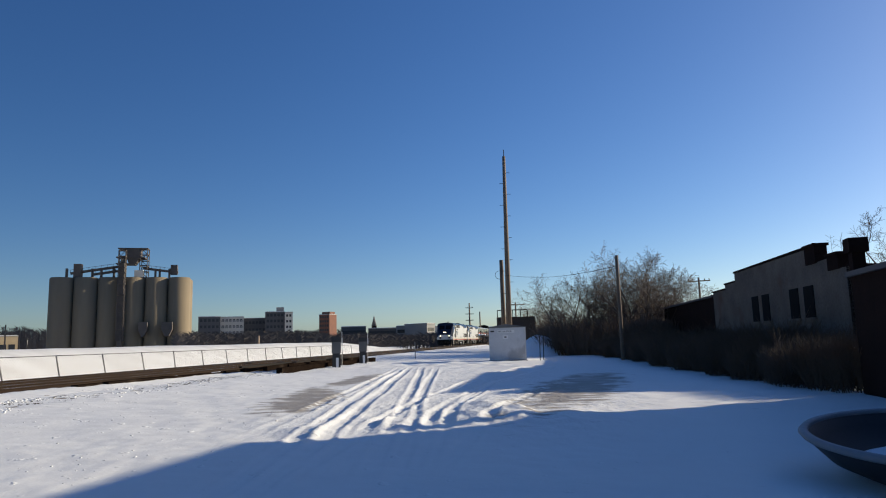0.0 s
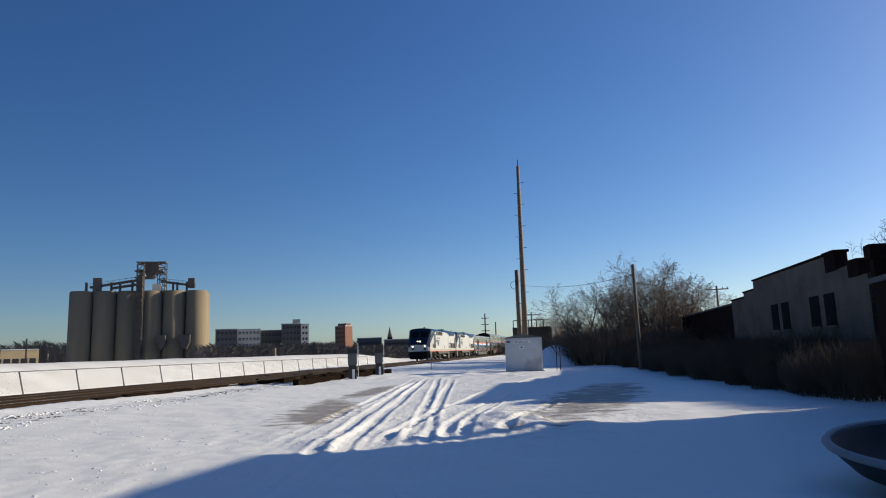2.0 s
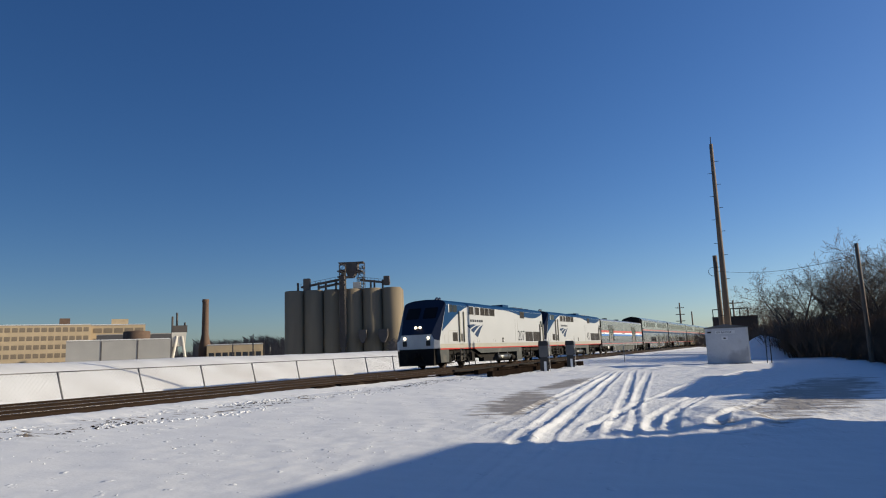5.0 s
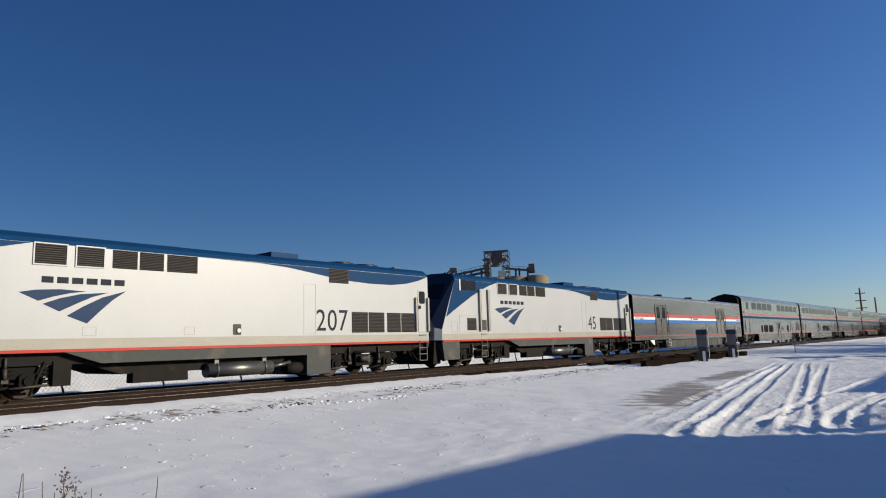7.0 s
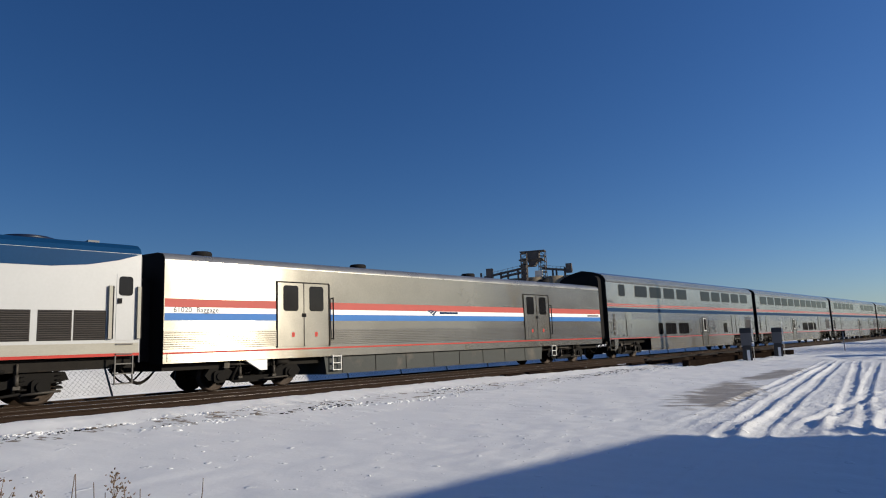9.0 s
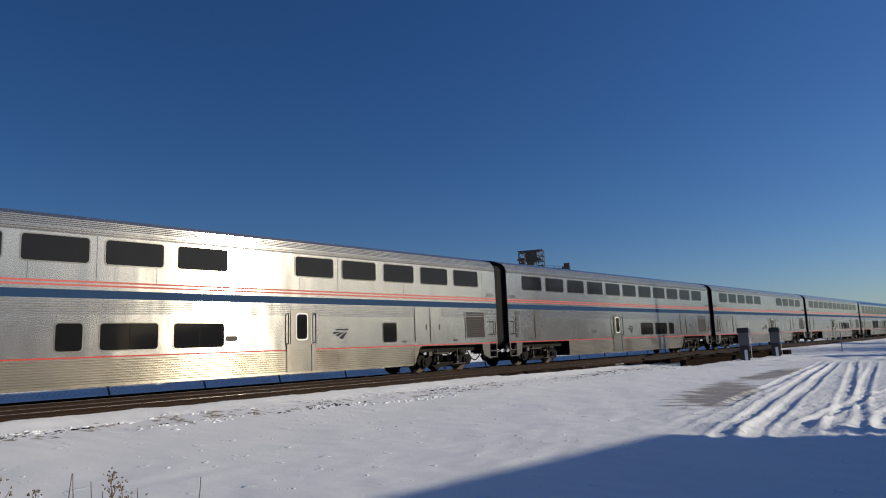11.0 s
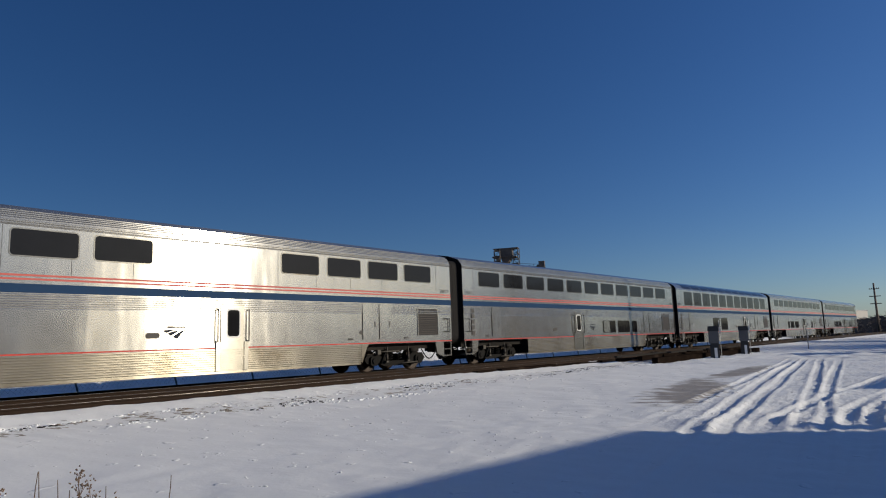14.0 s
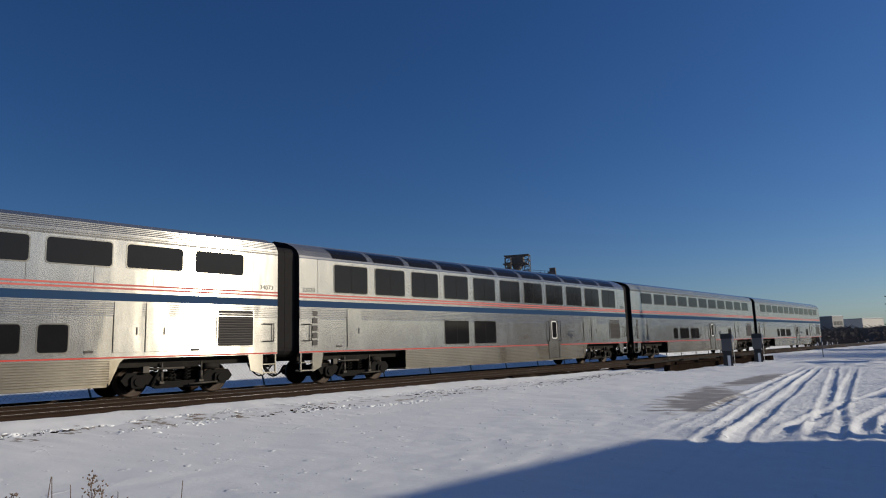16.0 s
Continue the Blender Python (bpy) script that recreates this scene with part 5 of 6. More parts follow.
part("corner_trim", Shape().box(HW - 0.06, HW + 0.02, -HD - 0.02, -HD + 0.02, 0.1, HH), pale_metal, hut)
sg = part("sign", Shape().box(-0.66, 0.5, -HD - 0.025, -HD, 1.98, 2.18), plate_white, hut, "white name board")
writing("RR BRIDGE", 0.17, plate_black, sg, pose(-0.6, -HD - 0.027, 2.02, 90), "lettering", "black capitals", 1.05)
nb = part("notice", Shape().box(-0.32, 0.06, -HD - 0.025, -HD, 1.58, 1.82), plate_white, hut, "small white notice")
part("notice_mark", Shape().box(-0.2, -0.06, -HD - 0.03, -HD - 0.025, 1.65, 1.74), plate_black, nb)
part("vent", Shape().box(-HW + 0.1, -HW + 0.35, -HD - 0.02, -HD, 2.05, 2.15), louvre, hut)


def pole(name, m, height, r0, r1, label, arm=0.0, arm_at=0.5, lean=(0, 0), pegs=False, category="pole"):
    ob = thing(name, None, (), label, category, m)
    part("shaft", Shape().tube((0, 0, 0), (lean[0], lean[1], height), r0, r1, 14), wood_old, ob)
    if arm:
        z = height - arm_at
        part("crossarm", Shape().box(-arm, arm, -0.07, 0.07, z, z + 0.13), wood_old, ob)
        for x in (-0.9 * arm, -0.5 * arm, 0.5 * arm, 0.9 * arm):
            part("insulator", Shape().tube((x, 0, z + 0.13), (x, 0, z + 0.33), 0.05, sides=6), louvre, ob)
    if pegs:
        for i in range(14):
            z = height * (0.2 + 0.055 * i)
            sd = 1 if i % 2 else -1
            part("step_peg", Shape().tube((lean[0] * z / height, 0, z), (lean[0] * z / height + sd * 0.42, 0, z), 0.018, sides=5), dark_iron, ob)
    return ob


mast_at = at(-5.72, 50.5)
mast = pole("utility_mast", pose(mast_at.x, mast_at.y, 0.1), 15.6, 0.24, 0.12, "tall weathered wooden mast with climbing pegs", lean=(0.13, 0), pegs=True, category="mast")
part("lightning_rod", Shape().tube((0.13, 0, 15.6), (0.14, 0, 16.15), 0.03, sides=6), dark_iron, mast)
short_at = at(-5.28, 50.9)
short = pole("utility_pole", pose(short_at.x, short_at.y, 0.1), 7.45, 0.19, 0.15, "short weathered wooden pole beside the mast")
part("wire_loop", Shape().lathe([(0.30, -0.02), (0.33, 0), (0.30, 0.02)], (-0.2, 0, 6.3), 16, axis="y"), dark_iron, short)
side_at = at(-15.07, 40.2)
pole("utility_pole", pose(side_at.x, side_at.y, 0.1), high(6.71, 40.2) - 0.1, 0.12, 0.09, "slim wooden pole at the edge of the brush")
far_pole = at(-21.41, 85)
pole("utility_pole", pose(far_pole.x, far_pole.y, 0, 0, 0, -20), high(4.5, 85), 0.16, 0.11, "wooden pole with one crossarm", 1.3)
far_pole = at(-6.35, 112)
pole("utility_pole", pose(far_pole.x, far_pole.y, 0, 0, 0, -6), high(3.1, 112), 0.17, 0.12, "wooden pole with one crossarm", 1.5)
far_pole = at(-2.36, 170)
t_pole = pole("utility_pole", pose(far_pole.x, far_pole.y, 0), high(3.16, 170), 0.28, 0.16, "tall transmission pole with three crossarms", 0.95, 1.3, category="pole")
for z in (2.9, 4.5):
    part("crossarm", Shape().box(-1.05, 1.05, -0.08, 0.08, high(3.16, 170) - z, high(3.16, 170) - z + 0.18), wood_old, t_pole)
far_pole = at(-3.25, 190)
pole("utility_pole", pose(far_pole.x, far_pole.y, 0), high(2.4, 190), 0.24, 0.16, "plain far wooden pole")
wire_a, wire_b = Vector((short_at.x, short_at.y, 6.4)), Vector((side_at.x, side_at.y, 5.6))
ws = Shape()
pts = [wire_a.lerp(wire_b, i / 14) - Vector((0, 0, 0.4 * math.sin(math.pi * i / 14))) for i in range(15)]
for a, b in zip(pts, pts[1:]):
    ws.tube(a, b, 0.012, sides=4, caps=False)
thing("overhead_wire", ws, rubber, "thin dark wire sagging between the poles", "wire")

marker_at = at(2.42, 55)
mk = thing("marker_post", None, (), "thin pale wooden marker post in the snow", "post", pose(marker_at.x, marker_at.y, ground_height(marker_at.x, marker_at.y) - 0.1))
part("stake", Shape().box(-0.03, 0.03, -0.03, 0.03, 0, 1.45), wall_grey, mk)
for az in (-8.25, -8.55):
    q = at(az, 46)
    thing("steel_rod", Shape().tube((0, 0, 0), (0.03, 0, 1.7), 0.028, sides=6), dark_iron, "thin dark steel rod standing in the snow", "rod",
          pose(q.x, q.y, ground_height(q.x, q.y) - 0.1), group="rods by the hut")

# snow heap behind the hut
hp = at(-8.45, 60)
s = Shape()
rings = [(0.0, 1.6), (0.5, 1.57), (1.1, 1.35), (1.7, 0.95), (2.2, 0.45), (2.6, 0.1), (2.9, -0.3)]
s.lathe([(r, z) for r, z in rings], (0, 0, 0), 36)
for i, v in enumerate(s.v):
    k = 1 + 0.12 * noise.noise((v[0] * 0.6, v[1] * 0.6, 2.0))
    s.v[i] = (v[0] * k, v[1] * k * 1.3, v[2] * (1 + 0.15 * noise.noise((v[0] * 0.7, v[1] * 0.7, 9))))
thing("snow_heap", s, snow_plain, "rounded heap of shaded snow behind the hut", "snow heap", pose(hp.x, hp.y, 0.1))

# ---- brick shed behind the hut ----
m = facing(-6.6, 78, -0.2)
sh = thing("brick_shed", None, (), "dark brick shed with a railing on its roof", "shed", m)
part("wall", Shape().box(-2.6, 1.9, 0, 5, 0, high(2.0, 78)), brick_brown, sh)
for x in (-2.5, -1.6, -0.7, 0.2, 1.0):
    part("railing_post", Shape().tube((x, 0.2, high(2.0, 78)), (x, 0.2, high(2.6, 78)), 0.05, sides=5), dark_iron, sh)
part("railing", Shape().tube((-2.5, 0.2, high(2.6, 78)), (1.0, 0.2, high(2.6, 78)), 0.05, sides=5), dark_iron, sh)

# ---- grain silos with their head house ----
SILO_D = 250.0
SILO = facing(25.93, SILO_D, 0, -10)
silos = thing("grain_elevator", None, (), "row of tall brown concrete silos with a steel head house", "silo", SILO)
TOP = high(5.55, SILO_D)


def silo_xz(px, py):
    return (px - 403) * 0.1955, TOP + (525 - py) * 0.186


R_SILO = 3.68
sil = Shape().lathe([(0.0, TOP), (R_SILO - 0.25, TOP), (R_SILO - 0.25, TOP - 0.25), (R_SILO, TOP - 0.3), (R_SILO, -5)], (0, 0, 0), 40).mesh("silo", concrete)
for row_y in (0, 7.3):
    for i in range(6):
        ob = new("silo", sil)
        ob.parent = silos
        ob.matrix_basis = pose(-18.4 + 7.36 * i, row_y, 0, 0, 0, 37 * i)


def silo_box(name, px0, px1, py0, py1, y0, y1, mat, label=""):
    (x0, z1), (x1, z0) = silo_xz(px0, py0), silo_xz(px1, py1)
    return part(name, Shape().box(x0, x1, y0, y1, z0, z1), mat, silos, label)


def lattice(px0, px1, py0, py1, y0, y1, nx, nz, r=0.14):
    (x0, z1), (x1, z0) = silo_xz(px0, py0), silo_xz(px1, py1)
    s = Shape()
    xs, zs = [x0 + (x1 - x0) * i / nx for i in range(nx + 1)], [z0 + (z1 - z0) * i / nz for i in range(nz + 1)]
    for y in (y0, y1):
        for x in xs:
            s.tube((x, y, z0), (x, y, z1), r, sides=5)
        for z in zs:
            s.tube((x0, y, z), (x1, y, z), r, sides=5)
        for i in range(nz):
            a, b = (xs[0], xs[-1]) if i % 2 else (xs[-1], xs[0])
            s.tube((a, y, zs[i]), (b, y, zs[i + 1]), r * 0.7, sides=4)
    for x in (x0, x1):
        for z in zs:
            s.tube((x, y0, z), (x, y1, z), r, sides=5)
    return s


part("stair_tower", lattice(401, 412, 478, 640, -5.6, -4.0, 1, 16), conveyor, silos, "dark lattice stair tower")
part("tower_core", Shape().box(silo_xz(402.5, 0)[0], silo_xz(410, 0)[0], -5.2, -3.9, -4, silo_xz(0, 500)[1]), conveyor, silos)
part("head_frame", lattice(432, 444, 471, 525, -2, 2, 1, 5, 0.16), conveyor, silos, "open steel head frame")
part("head_deck", Shape().box(silo_xz(396, 0)[0], silo_xz(444, 0)[0], -2.2, 2.2, silo_xz(0, 472)[1], silo_xz(0, 470.5)[1]), conveyor, silos)
(hx0, hz1), (hx1, hz0) = silo_xz(409, 471.5), silo_xz(433, 494)
hm = (hx0 + hx1) / 2
part("hopper", Shape().slab([(hx0, hz1), (hx1, hz1), (hx1, hz0 + 1.6), (hm + 0.8, hz0 - 1.0), (hm - 1.4, hz0 - 1.0), (hx0, hz0 + 1.6)], "y", -2, 2), conveyor, silos, "dark hopper")
silo_box("leg_housing", 403, 411, 492, 525, -4, -2, concrete)
silo_box("deck_house", 424, 438, 512, 525, -2.4, 0, wall_pale, "pale roof house")
silo_box("walkway", 394, 440, 487, 489, -2.5, 2.5, conveyor)
silo_box("walkway", 394, 424, 499, 501, -2.5, 2.5, conveyor)
silo_box("vent_box", 327, 339, 500, 526, -1.2, 1.2, conveyor, "tall vent box")
silo_box("vent_box", 482, 493, 501, 519, -1.2, 1.2, conveyor, "drum vent")
for (a, b), (c, d) in (((322, 517), (398, 504)), ((436, 507), (494, 515)), ((356, 519), (398, 512))):
    (x0, z0), (x1, z1) = silo_xz(a, b), silo_xz(c, d)
    s = Shape().slab([(x0, z0 - 0.35), (x1, z1 - 0.35), (x1, z1 + 0.35), (x0, z0 + 0.35)], "y", -0.8, 0.8)
    for i in range(9):
        k = i / 8
        s.tube((x0 + (x1 - x0) * k, -0.8, z0 + (z1 - z0) * k), (x0 + (x1 - x0) * k, -0.8, z0 + (z1 - z0) * k + 1.1), 0.07, sides=4)
    s.tube((x0, -0.8, z0 + 1.1), (x1, -0.8, z1 + 1.1), 0.07, sides=4)
    part("conveyor_gallery", s, conveyor, silos, "sloping conveyor gallery")
for px in (354, 388, 455, 462, 478, 314, 368):
    silo_box("conveyor_trestle", px, px + 3, 508, 526, -0.6, 0.6, conveyor)
for px, w in ((436, 14), (473, 17)):
    (x0, z1), (x1, z0) = silo_xz(px, 608), silo_xz(px + w, 634)
    part("loading_spout", Shape().slab([(x0, z1), (x1, z1), (x1, z0 + 2.2), (x1 - 1.0, z0), (x0 + 1.0, z0), (x0, z0 + 2.2)], "y", -6.2, -3.9), conveyor, silos, "steel loading spout")


# ---- far buildings ----
def windowed(house, x0, x1, z0, z1, y, nx, nz, wide, tall, name="window", mat=None):
    data = Shape().box(-wide / 2, wide / 2, -0.06, 0.04, 0, tall).mesh(name, mat or window_dark)
    for i in range(nx):
        for k in range(nz):
            ob = new(name, data)
            ob.parent = house
            ob.matrix_basis = pose(x0 + (x1 - x0) * (i + 0.5) / nx, y, z0 + (z1 - z0) * (k + 0.25) / nz)


def block(name, az0, az1, el, d, mat, label, category, nx=0, nz=0, deep=14, base=-4, turn=0, win=(1.4, 1.6), snow=True, glass=None):
    az = (az0 + az1) / 2
    w2 = d * math.tan(radians(abs(az0 - az1) / 2))
    h = high(el, d)
    ob = thing(name, None, (), label, category, facing(az, d, 0, turn))
    part("wall", Shape().box(-w2, w2, 0, deep, base, h), mat, ob)
    part("parapet", Shape().box(-w2 - 0.15, w2 + 0.15, -0.15, deep + 0.15, h, h + 0.35), wall_grey, ob)
    if snow:
        part("roof_snow", Shape().box(-w2 + 0.2, w2 - 0.2, 0.2, deep - 0.2, h + 0.35, h + 0.5), snow_plain, ob)
    if nx:
        windowed(ob, -w2 + 0.5, w2 - 0.5, max(base + 4, 0.5), h, 0, nx, nz, *win, mat=glass)
    return ob, w2, h


apt, w2, h = block("apartment_building", 20.25, 18.55, 2.42, 420, wall_dark, "dark far apartment block above bare trees", "building", 5, 5)
apt, w2, h = block("apartment_building", 18.55, 16.7, 2.38, 425, wall_pale, "pale far apartment block with balconies", "building", 6, 5)
windowed(apt, -w2, w2, 1, h, -0.6, 6, 5, 1.7, 0.9, "balcony", wall_grey)
block("apartment_building", 16.7, 14.9, 2.25, 430, wall_dark, "low dark far apartment wing", "building", 6, 4)
apt, w2, h = block("apartment_building", 15.0, 13.4, 2.75, 415, wall_dark, "dark far apartment block with rooftop plant", "building", 5, 6)
part("rooftop_plant", Shape().box(w2 - 5, w2 - 0.5, 1, 7, h, h + 3), wall_grey, apt)
apt, w2, h = block("apartment_building", 13.4, 12.75, 2.7, 412, wall_pale, "narrow pale apartment end with balconies", "building", 2, 6, win=(1.2, 1.5))
tw, w2, h = block("brick_tower_block", 10.65, 9.6, 2.45, 480, brick_red, "red brick tower block far behind the track", "building", 4, 7, deep=9, turn=-35)
part("rooftop_plant", Shape().box(-4, 3, 3, 9, h, h + 2.2), brick_red, tw)
block("low_building", 8.7, 6.6, 1.35, 330, wall_dark, "long low dark building with snow on its roof", "building", 8, 2)
block("low_building", 6.4, 4.0, 1.15, 300, wall_dark, "long low dark building with snow on its roof", "building", 9, 2)
block("low_building", 4.0, 1.6, 1.30, 320, wall_grey, "long low grey building with snow on its roof", "building", 9, 2)
block("low_building", 1.55, 0.45, 1.45, 310, wall_grey, "pale sunlit block at the end of a low building", "building", 3, 2, turn=50)
block("low_building", -0.2, -2.2, 1.2, 420, wall_pale, "pale far shed beyond the track", "building", 4, 1, turn=50)
st = thing("church_steeple", None, (), "slim dark church steeple far off", "steeple", facing(5.9, 420))
part("tower", Shape().box(-1.6, 1.6, 0, 3.2, -3, high(1.4, 420)), brick_dark, st)
part("spire", Shape().tube((0, 1.6, high(1.4, 420)), (0, 1.6, high(2.3, 420)), 1.7, 0.05, 8), wall_dark, st)
# works on the left
fac, w2, h = block("brick_factory", 51.5, 45.4, 3.0, 330, brick_yellow, "cream brick factory with rows of windows", "factory", 13, 5, deep=24, win=(2.0, 1.9), glass=window_pale)
part("stair_head", Shape().box(w2 - 12, w2 - 8, 3, 8, h, h + 3.2), brick_brown, fac, "brick stair head")
fac, w2, h = block("brick_factory", 45.4, 41.6, 2.95, 335, brick_yellow, "cream brick factory wing with wide panes", "factory", 5, 4, deep=24, win=(3.6, 2.2), glass=window_pale)
part("stair_head", Shape().box(-3, 4, 3, 8, h, h + 3.0), brick_yellow, fac, "cream stair head")
wh, w2, h = block("warehouse", 47.0, 39.75, 1.75, 250, wall_grey, "long low grey warehouse with a snowy roof", "warehouse", 0, 0, deep=20)
for k in (-0.35, 0.35):
    part("downpipe", Shape().box(w2 * k - 0.15, w2 * k + 0.15, -0.15, 0.05, -3, h), conveyor, wh)
block("warehouse", 45.0, 39.2, 2.2, 290, wall_dark, "long dark roof behind the warehouse", "warehouse", deep=18, snow=False)
tk = thing("storage_tank", None, (), "squat rusty round tank behind the warehouse", "tank", facing(42.2, 275))
part("drum", Shape().lathe([(0, high(2.6, 275)), (4.6, high(2.5, 275)), (4.8, high(2.45, 275)), (4.8, -3)], (0, 6, 0), 28), brick_brown, tk)
ch = thing("brick_chimney", None, (), "tall tapering brick factory chimney", "chimney", facing(37.15, 300))
part("shaft", Shape().lathe([(0, high(4.93, 300)), (1.3, high(4.93, 300)), (1.42, high(4.86, 300)), (1.42, high(4.72, 300)), (1.28, high(4.68, 300)), (1.42, high(2.1, 300)), (2.0, high(1.5, 300)), (2.5, high(1.0, 300)), (2.6, -4)], (0, 0, 0), 8), brick_brown, ch)
cb, w2, h = block("cream_works", 37.0, 32.6, 1.15, 285, brick_yellow, "low cream works building with dark windows", "works", 8, 1, win=(2.0, 2.2))
pl = thing("batch_plant", None, (), "pale steel batching plant with a dark head", "plant", facing(39.1, 255))
for x0, x1 in ((-3.2, -0.8), (3.2, 0.8)):
    for y in (0, 5):
        part("leg", Shape().tube((x0, y, -4), (x1, y, high(2.0, 255)), 0.5, sides=6), wall_pale, pl)
part("bin", Shape().slab([(-2.2, high(1.2, 255)), (2.0, high(1.2, 255)), (2.4, high(2.3, 255)), (-2.6, high(2.3, 255))], "y", 0, 5), wall_pale, pl)
part("head", Shape().box(-2.4, 2.6, 0, 5, high(2.3, 255), high(2.85, 255)), conveyor, pl)
for x, e in ((-2.4, 3.6), (-0.9, 3.9), (1.8, 3.1)):
    part("shaft", Shape().tube((x, 2, high(2.2, 255)), (x, 2, high(e, 255)), 0.35, sides=8), conveyor, pl)
for az, e in ((33.4, 2.0), (32.5, 1.5), (35.0, 1.3)):
    q = at(az, 260)
    pole("utility_pole", pose(q.x, q.y, -4), high(e, 260) + 4, 0.3, 0.2, "dark pole among the far works", category="pole")
q = at(15.55, 120)
pole("utility_pole", pose(q.x, q.y, 0.6), 2.6, 0.28, 0.28, "short pale post on the bank", category="post")

# hillside houses among the trees
for k in range(16):
    az = random.choice((random.uniform(31.5, 37), random.uniform(22, 31), random.uniform(48, 52)))
    d = random.uniform(640, 720)
    q = facing(az, d, 0, random.uniform(-30, 30))
    hs = thing("house", None, (), "small far house among bare trees", "house", q, group="houses on the far slope")
    z = high(random.uniform(0.9, 1.35), d)
    part("wall", Shape().box(-5, 5, 0, 8, -5, z), random.choice((wall_pale, wall_grey, brick_red)), hs)
    part("roof", Shape().slab([(-5.6, z), (5.6, z), (0, z + 3.4)], "y", -0.5, 8.5), random.choice((wall_dark, snow_plain)), hs)

# ---- far woods: a belt of bare trunks and twigs ----
wood = Shape()
for k in range(9000):
    az = random.uniform(-40, 62)
    d = random.uniform(480, 780)
    lift = 0.55 + 0.45 * noise.noise((az * 0.35, 0, 0)) + (0.95 if 30 < az < 38 else 0.5 if 21 < az < 31 else 0) + (0.35 if 8 < az < 21 else 0)
    el = max(0.25, lift + random.uniform(-0.3, 0.3))
    if -1 < az < 8:
        el = min(el, 0.9)
    q = at(az, d)
    z = high(el, d)
    b = random.uniform(0.5, 1.6)
    dx = random.uniform(-1, 1)
    n = len(wood.v)
    wood.v += [(q.x - b, q.y, -6), (q.x + b, q.y, -6), (q.x + dx, q.y + 0.5, z)]
    wood.f.append((n, n + 1, n + 2))
    wood.m.append(0), wood.s.append(False)
    for j in range(3):
        zz = z * random.uniform(0.45, 0.9)
        sx = random.choice((-1, 1)) * random.uniform(1.5, 4)
        n = len(wood.v)
        wood.v += [(q.x, q.y, zz), (q.x + 0.3, q.y, zz + 0.7), (q.x + sx, q.y + 0.5, zz + abs(sx) * 0.9)]
        wood.f.append((n, n + 1, n + 2))
        wood.m.append(0), wood.s.append(False)
for k in range(5200):
    az = random.uniform(-7, 22)
    d = random.uniform(170, 290)
    top = (0.55 + 0.5 * smooth(7, 14, az) if az > 4 else 0.5) + 0.25 * noise.noise((az * 0.6, 3, 0))
    el = max(0.12, top * random.uniform(0.55, 1.15))
    q = at(az, d)
    z = high(el, d)
    b, dx = random.uniform(0.12, 0.4), random.uniform(-0.8, 0.8)
    n = len(wood.v)
    wood.v += [(q.x - b, q.y, -6), (q.x + b, q.y, -6), (q.x + dx, q.y + 0.5, z)]
    wood.f.append((n, n + 1, n + 2))
    wood.m.append(0), wood.s.append(False)
    for j in range(5):
        zz = -1 + (z + 1) * random.uniform(0.3, 0.95)
        sx = random.choice((-1, 1)) * random.uniform(0.5, 1.8)
        n = len(wood.v)
        wood.v += [(q.x, q.y, zz), (q.x + 0.1, q.y, zz + 0.3), (q.x + sx, q.y + 0.5, zz + abs(sx) * 0.8)]
        wood.f.append((n, n + 1, n + 2))
        wood.m.append(0), wood.s.append(False)
thing("far_woods", wood, hill_mat, "belt of bare brown winter woods far off", "woods", kind="stuff")


# ---- bare trees ----
def tree_mesh(seed, height, limbs, lean):
    """A short trunk that forks low into rising limbs, each with alternate branches, twigs and finer twigs."""
    rnd = random.Random(seed)
    trunk, crown = Shape(), Shape()

    def shoot(p, way, length, r, level):
        n = (6, 5, 4, 3)[level]
        q, w = p.copy(), way.copy()
        up = (0.05, 0.035, 0.01, -0.03)[level]
        for i in range(n):
            w = (w + Vector((rnd.uniform(-1, 1), rnd.uniform(-1, 1), rnd.uniform(-0.7, 0.7))) * (0.13 + 0.03 * level) + Vector((0, 0, up))).normalized()
            q2 = q + w * length / n
            ra, rb = max(0.008, r * (1 - 0.8 * i / n)), max(0.007, r * (1 - 0.8 * (i + 1) / n))
            crown.tube(q, q2, ra, rb, 6 if level == 0 else 4 if level == 1 else 3, caps=False)
            q = q2
            if level < 3:
                for k in range((1, 1 + i % 2, 1 + i % 2)[level] + (i == n - 1) + (level == 0 and i % 2)):
                    a = rnd.uniform(0, 2 * math.pi)
                    side = w.orthogonal().normalized()
                    side.rotate(Matrix.Rotation(a, 3, w))
                    out = (w * rnd.uniform(0.5, 1.0) + side * rnd.uniform(0.7, 1.3) + Vector((0, 0, 0.10))).normalized()
                    left = 1 - 0.4 * i / n
                    shoot(q, out, length * left * rnd.uniform(0.4, 0.66), rb * rnd.uniform(0.55, 0.8), level + 1)

    base = Vector((0, 0, 0))
    fork = Vector((lean * 0.3, 0.1, height * 0.14))
    trunk.tube(base - Vector((0, 0, 0.3)), fork * 0.5, height * 0.028, height * 0.022, 9, caps=False)
    trunk.tube(fork * 0.5, fork, height * 0.022, height * 0.02, 9, caps=False)
    for k in range(limbs):
        a = 2 * math.pi * (k + 0.5 * rnd.random()) / limbs
        tilt = rnd.uniform(0.35, 1.15)
        shoot(fork * rnd.uniform(0.6, 1.0), Vector((math.cos(a) * tilt + lean, math.sin(a) * tilt, 1)).normalized(), height * rnd.uniform(0.5, 0.68), height * 0.016, 0)
    return trunk.mesh("trunk", bark), crown.mesh("crown", bark)


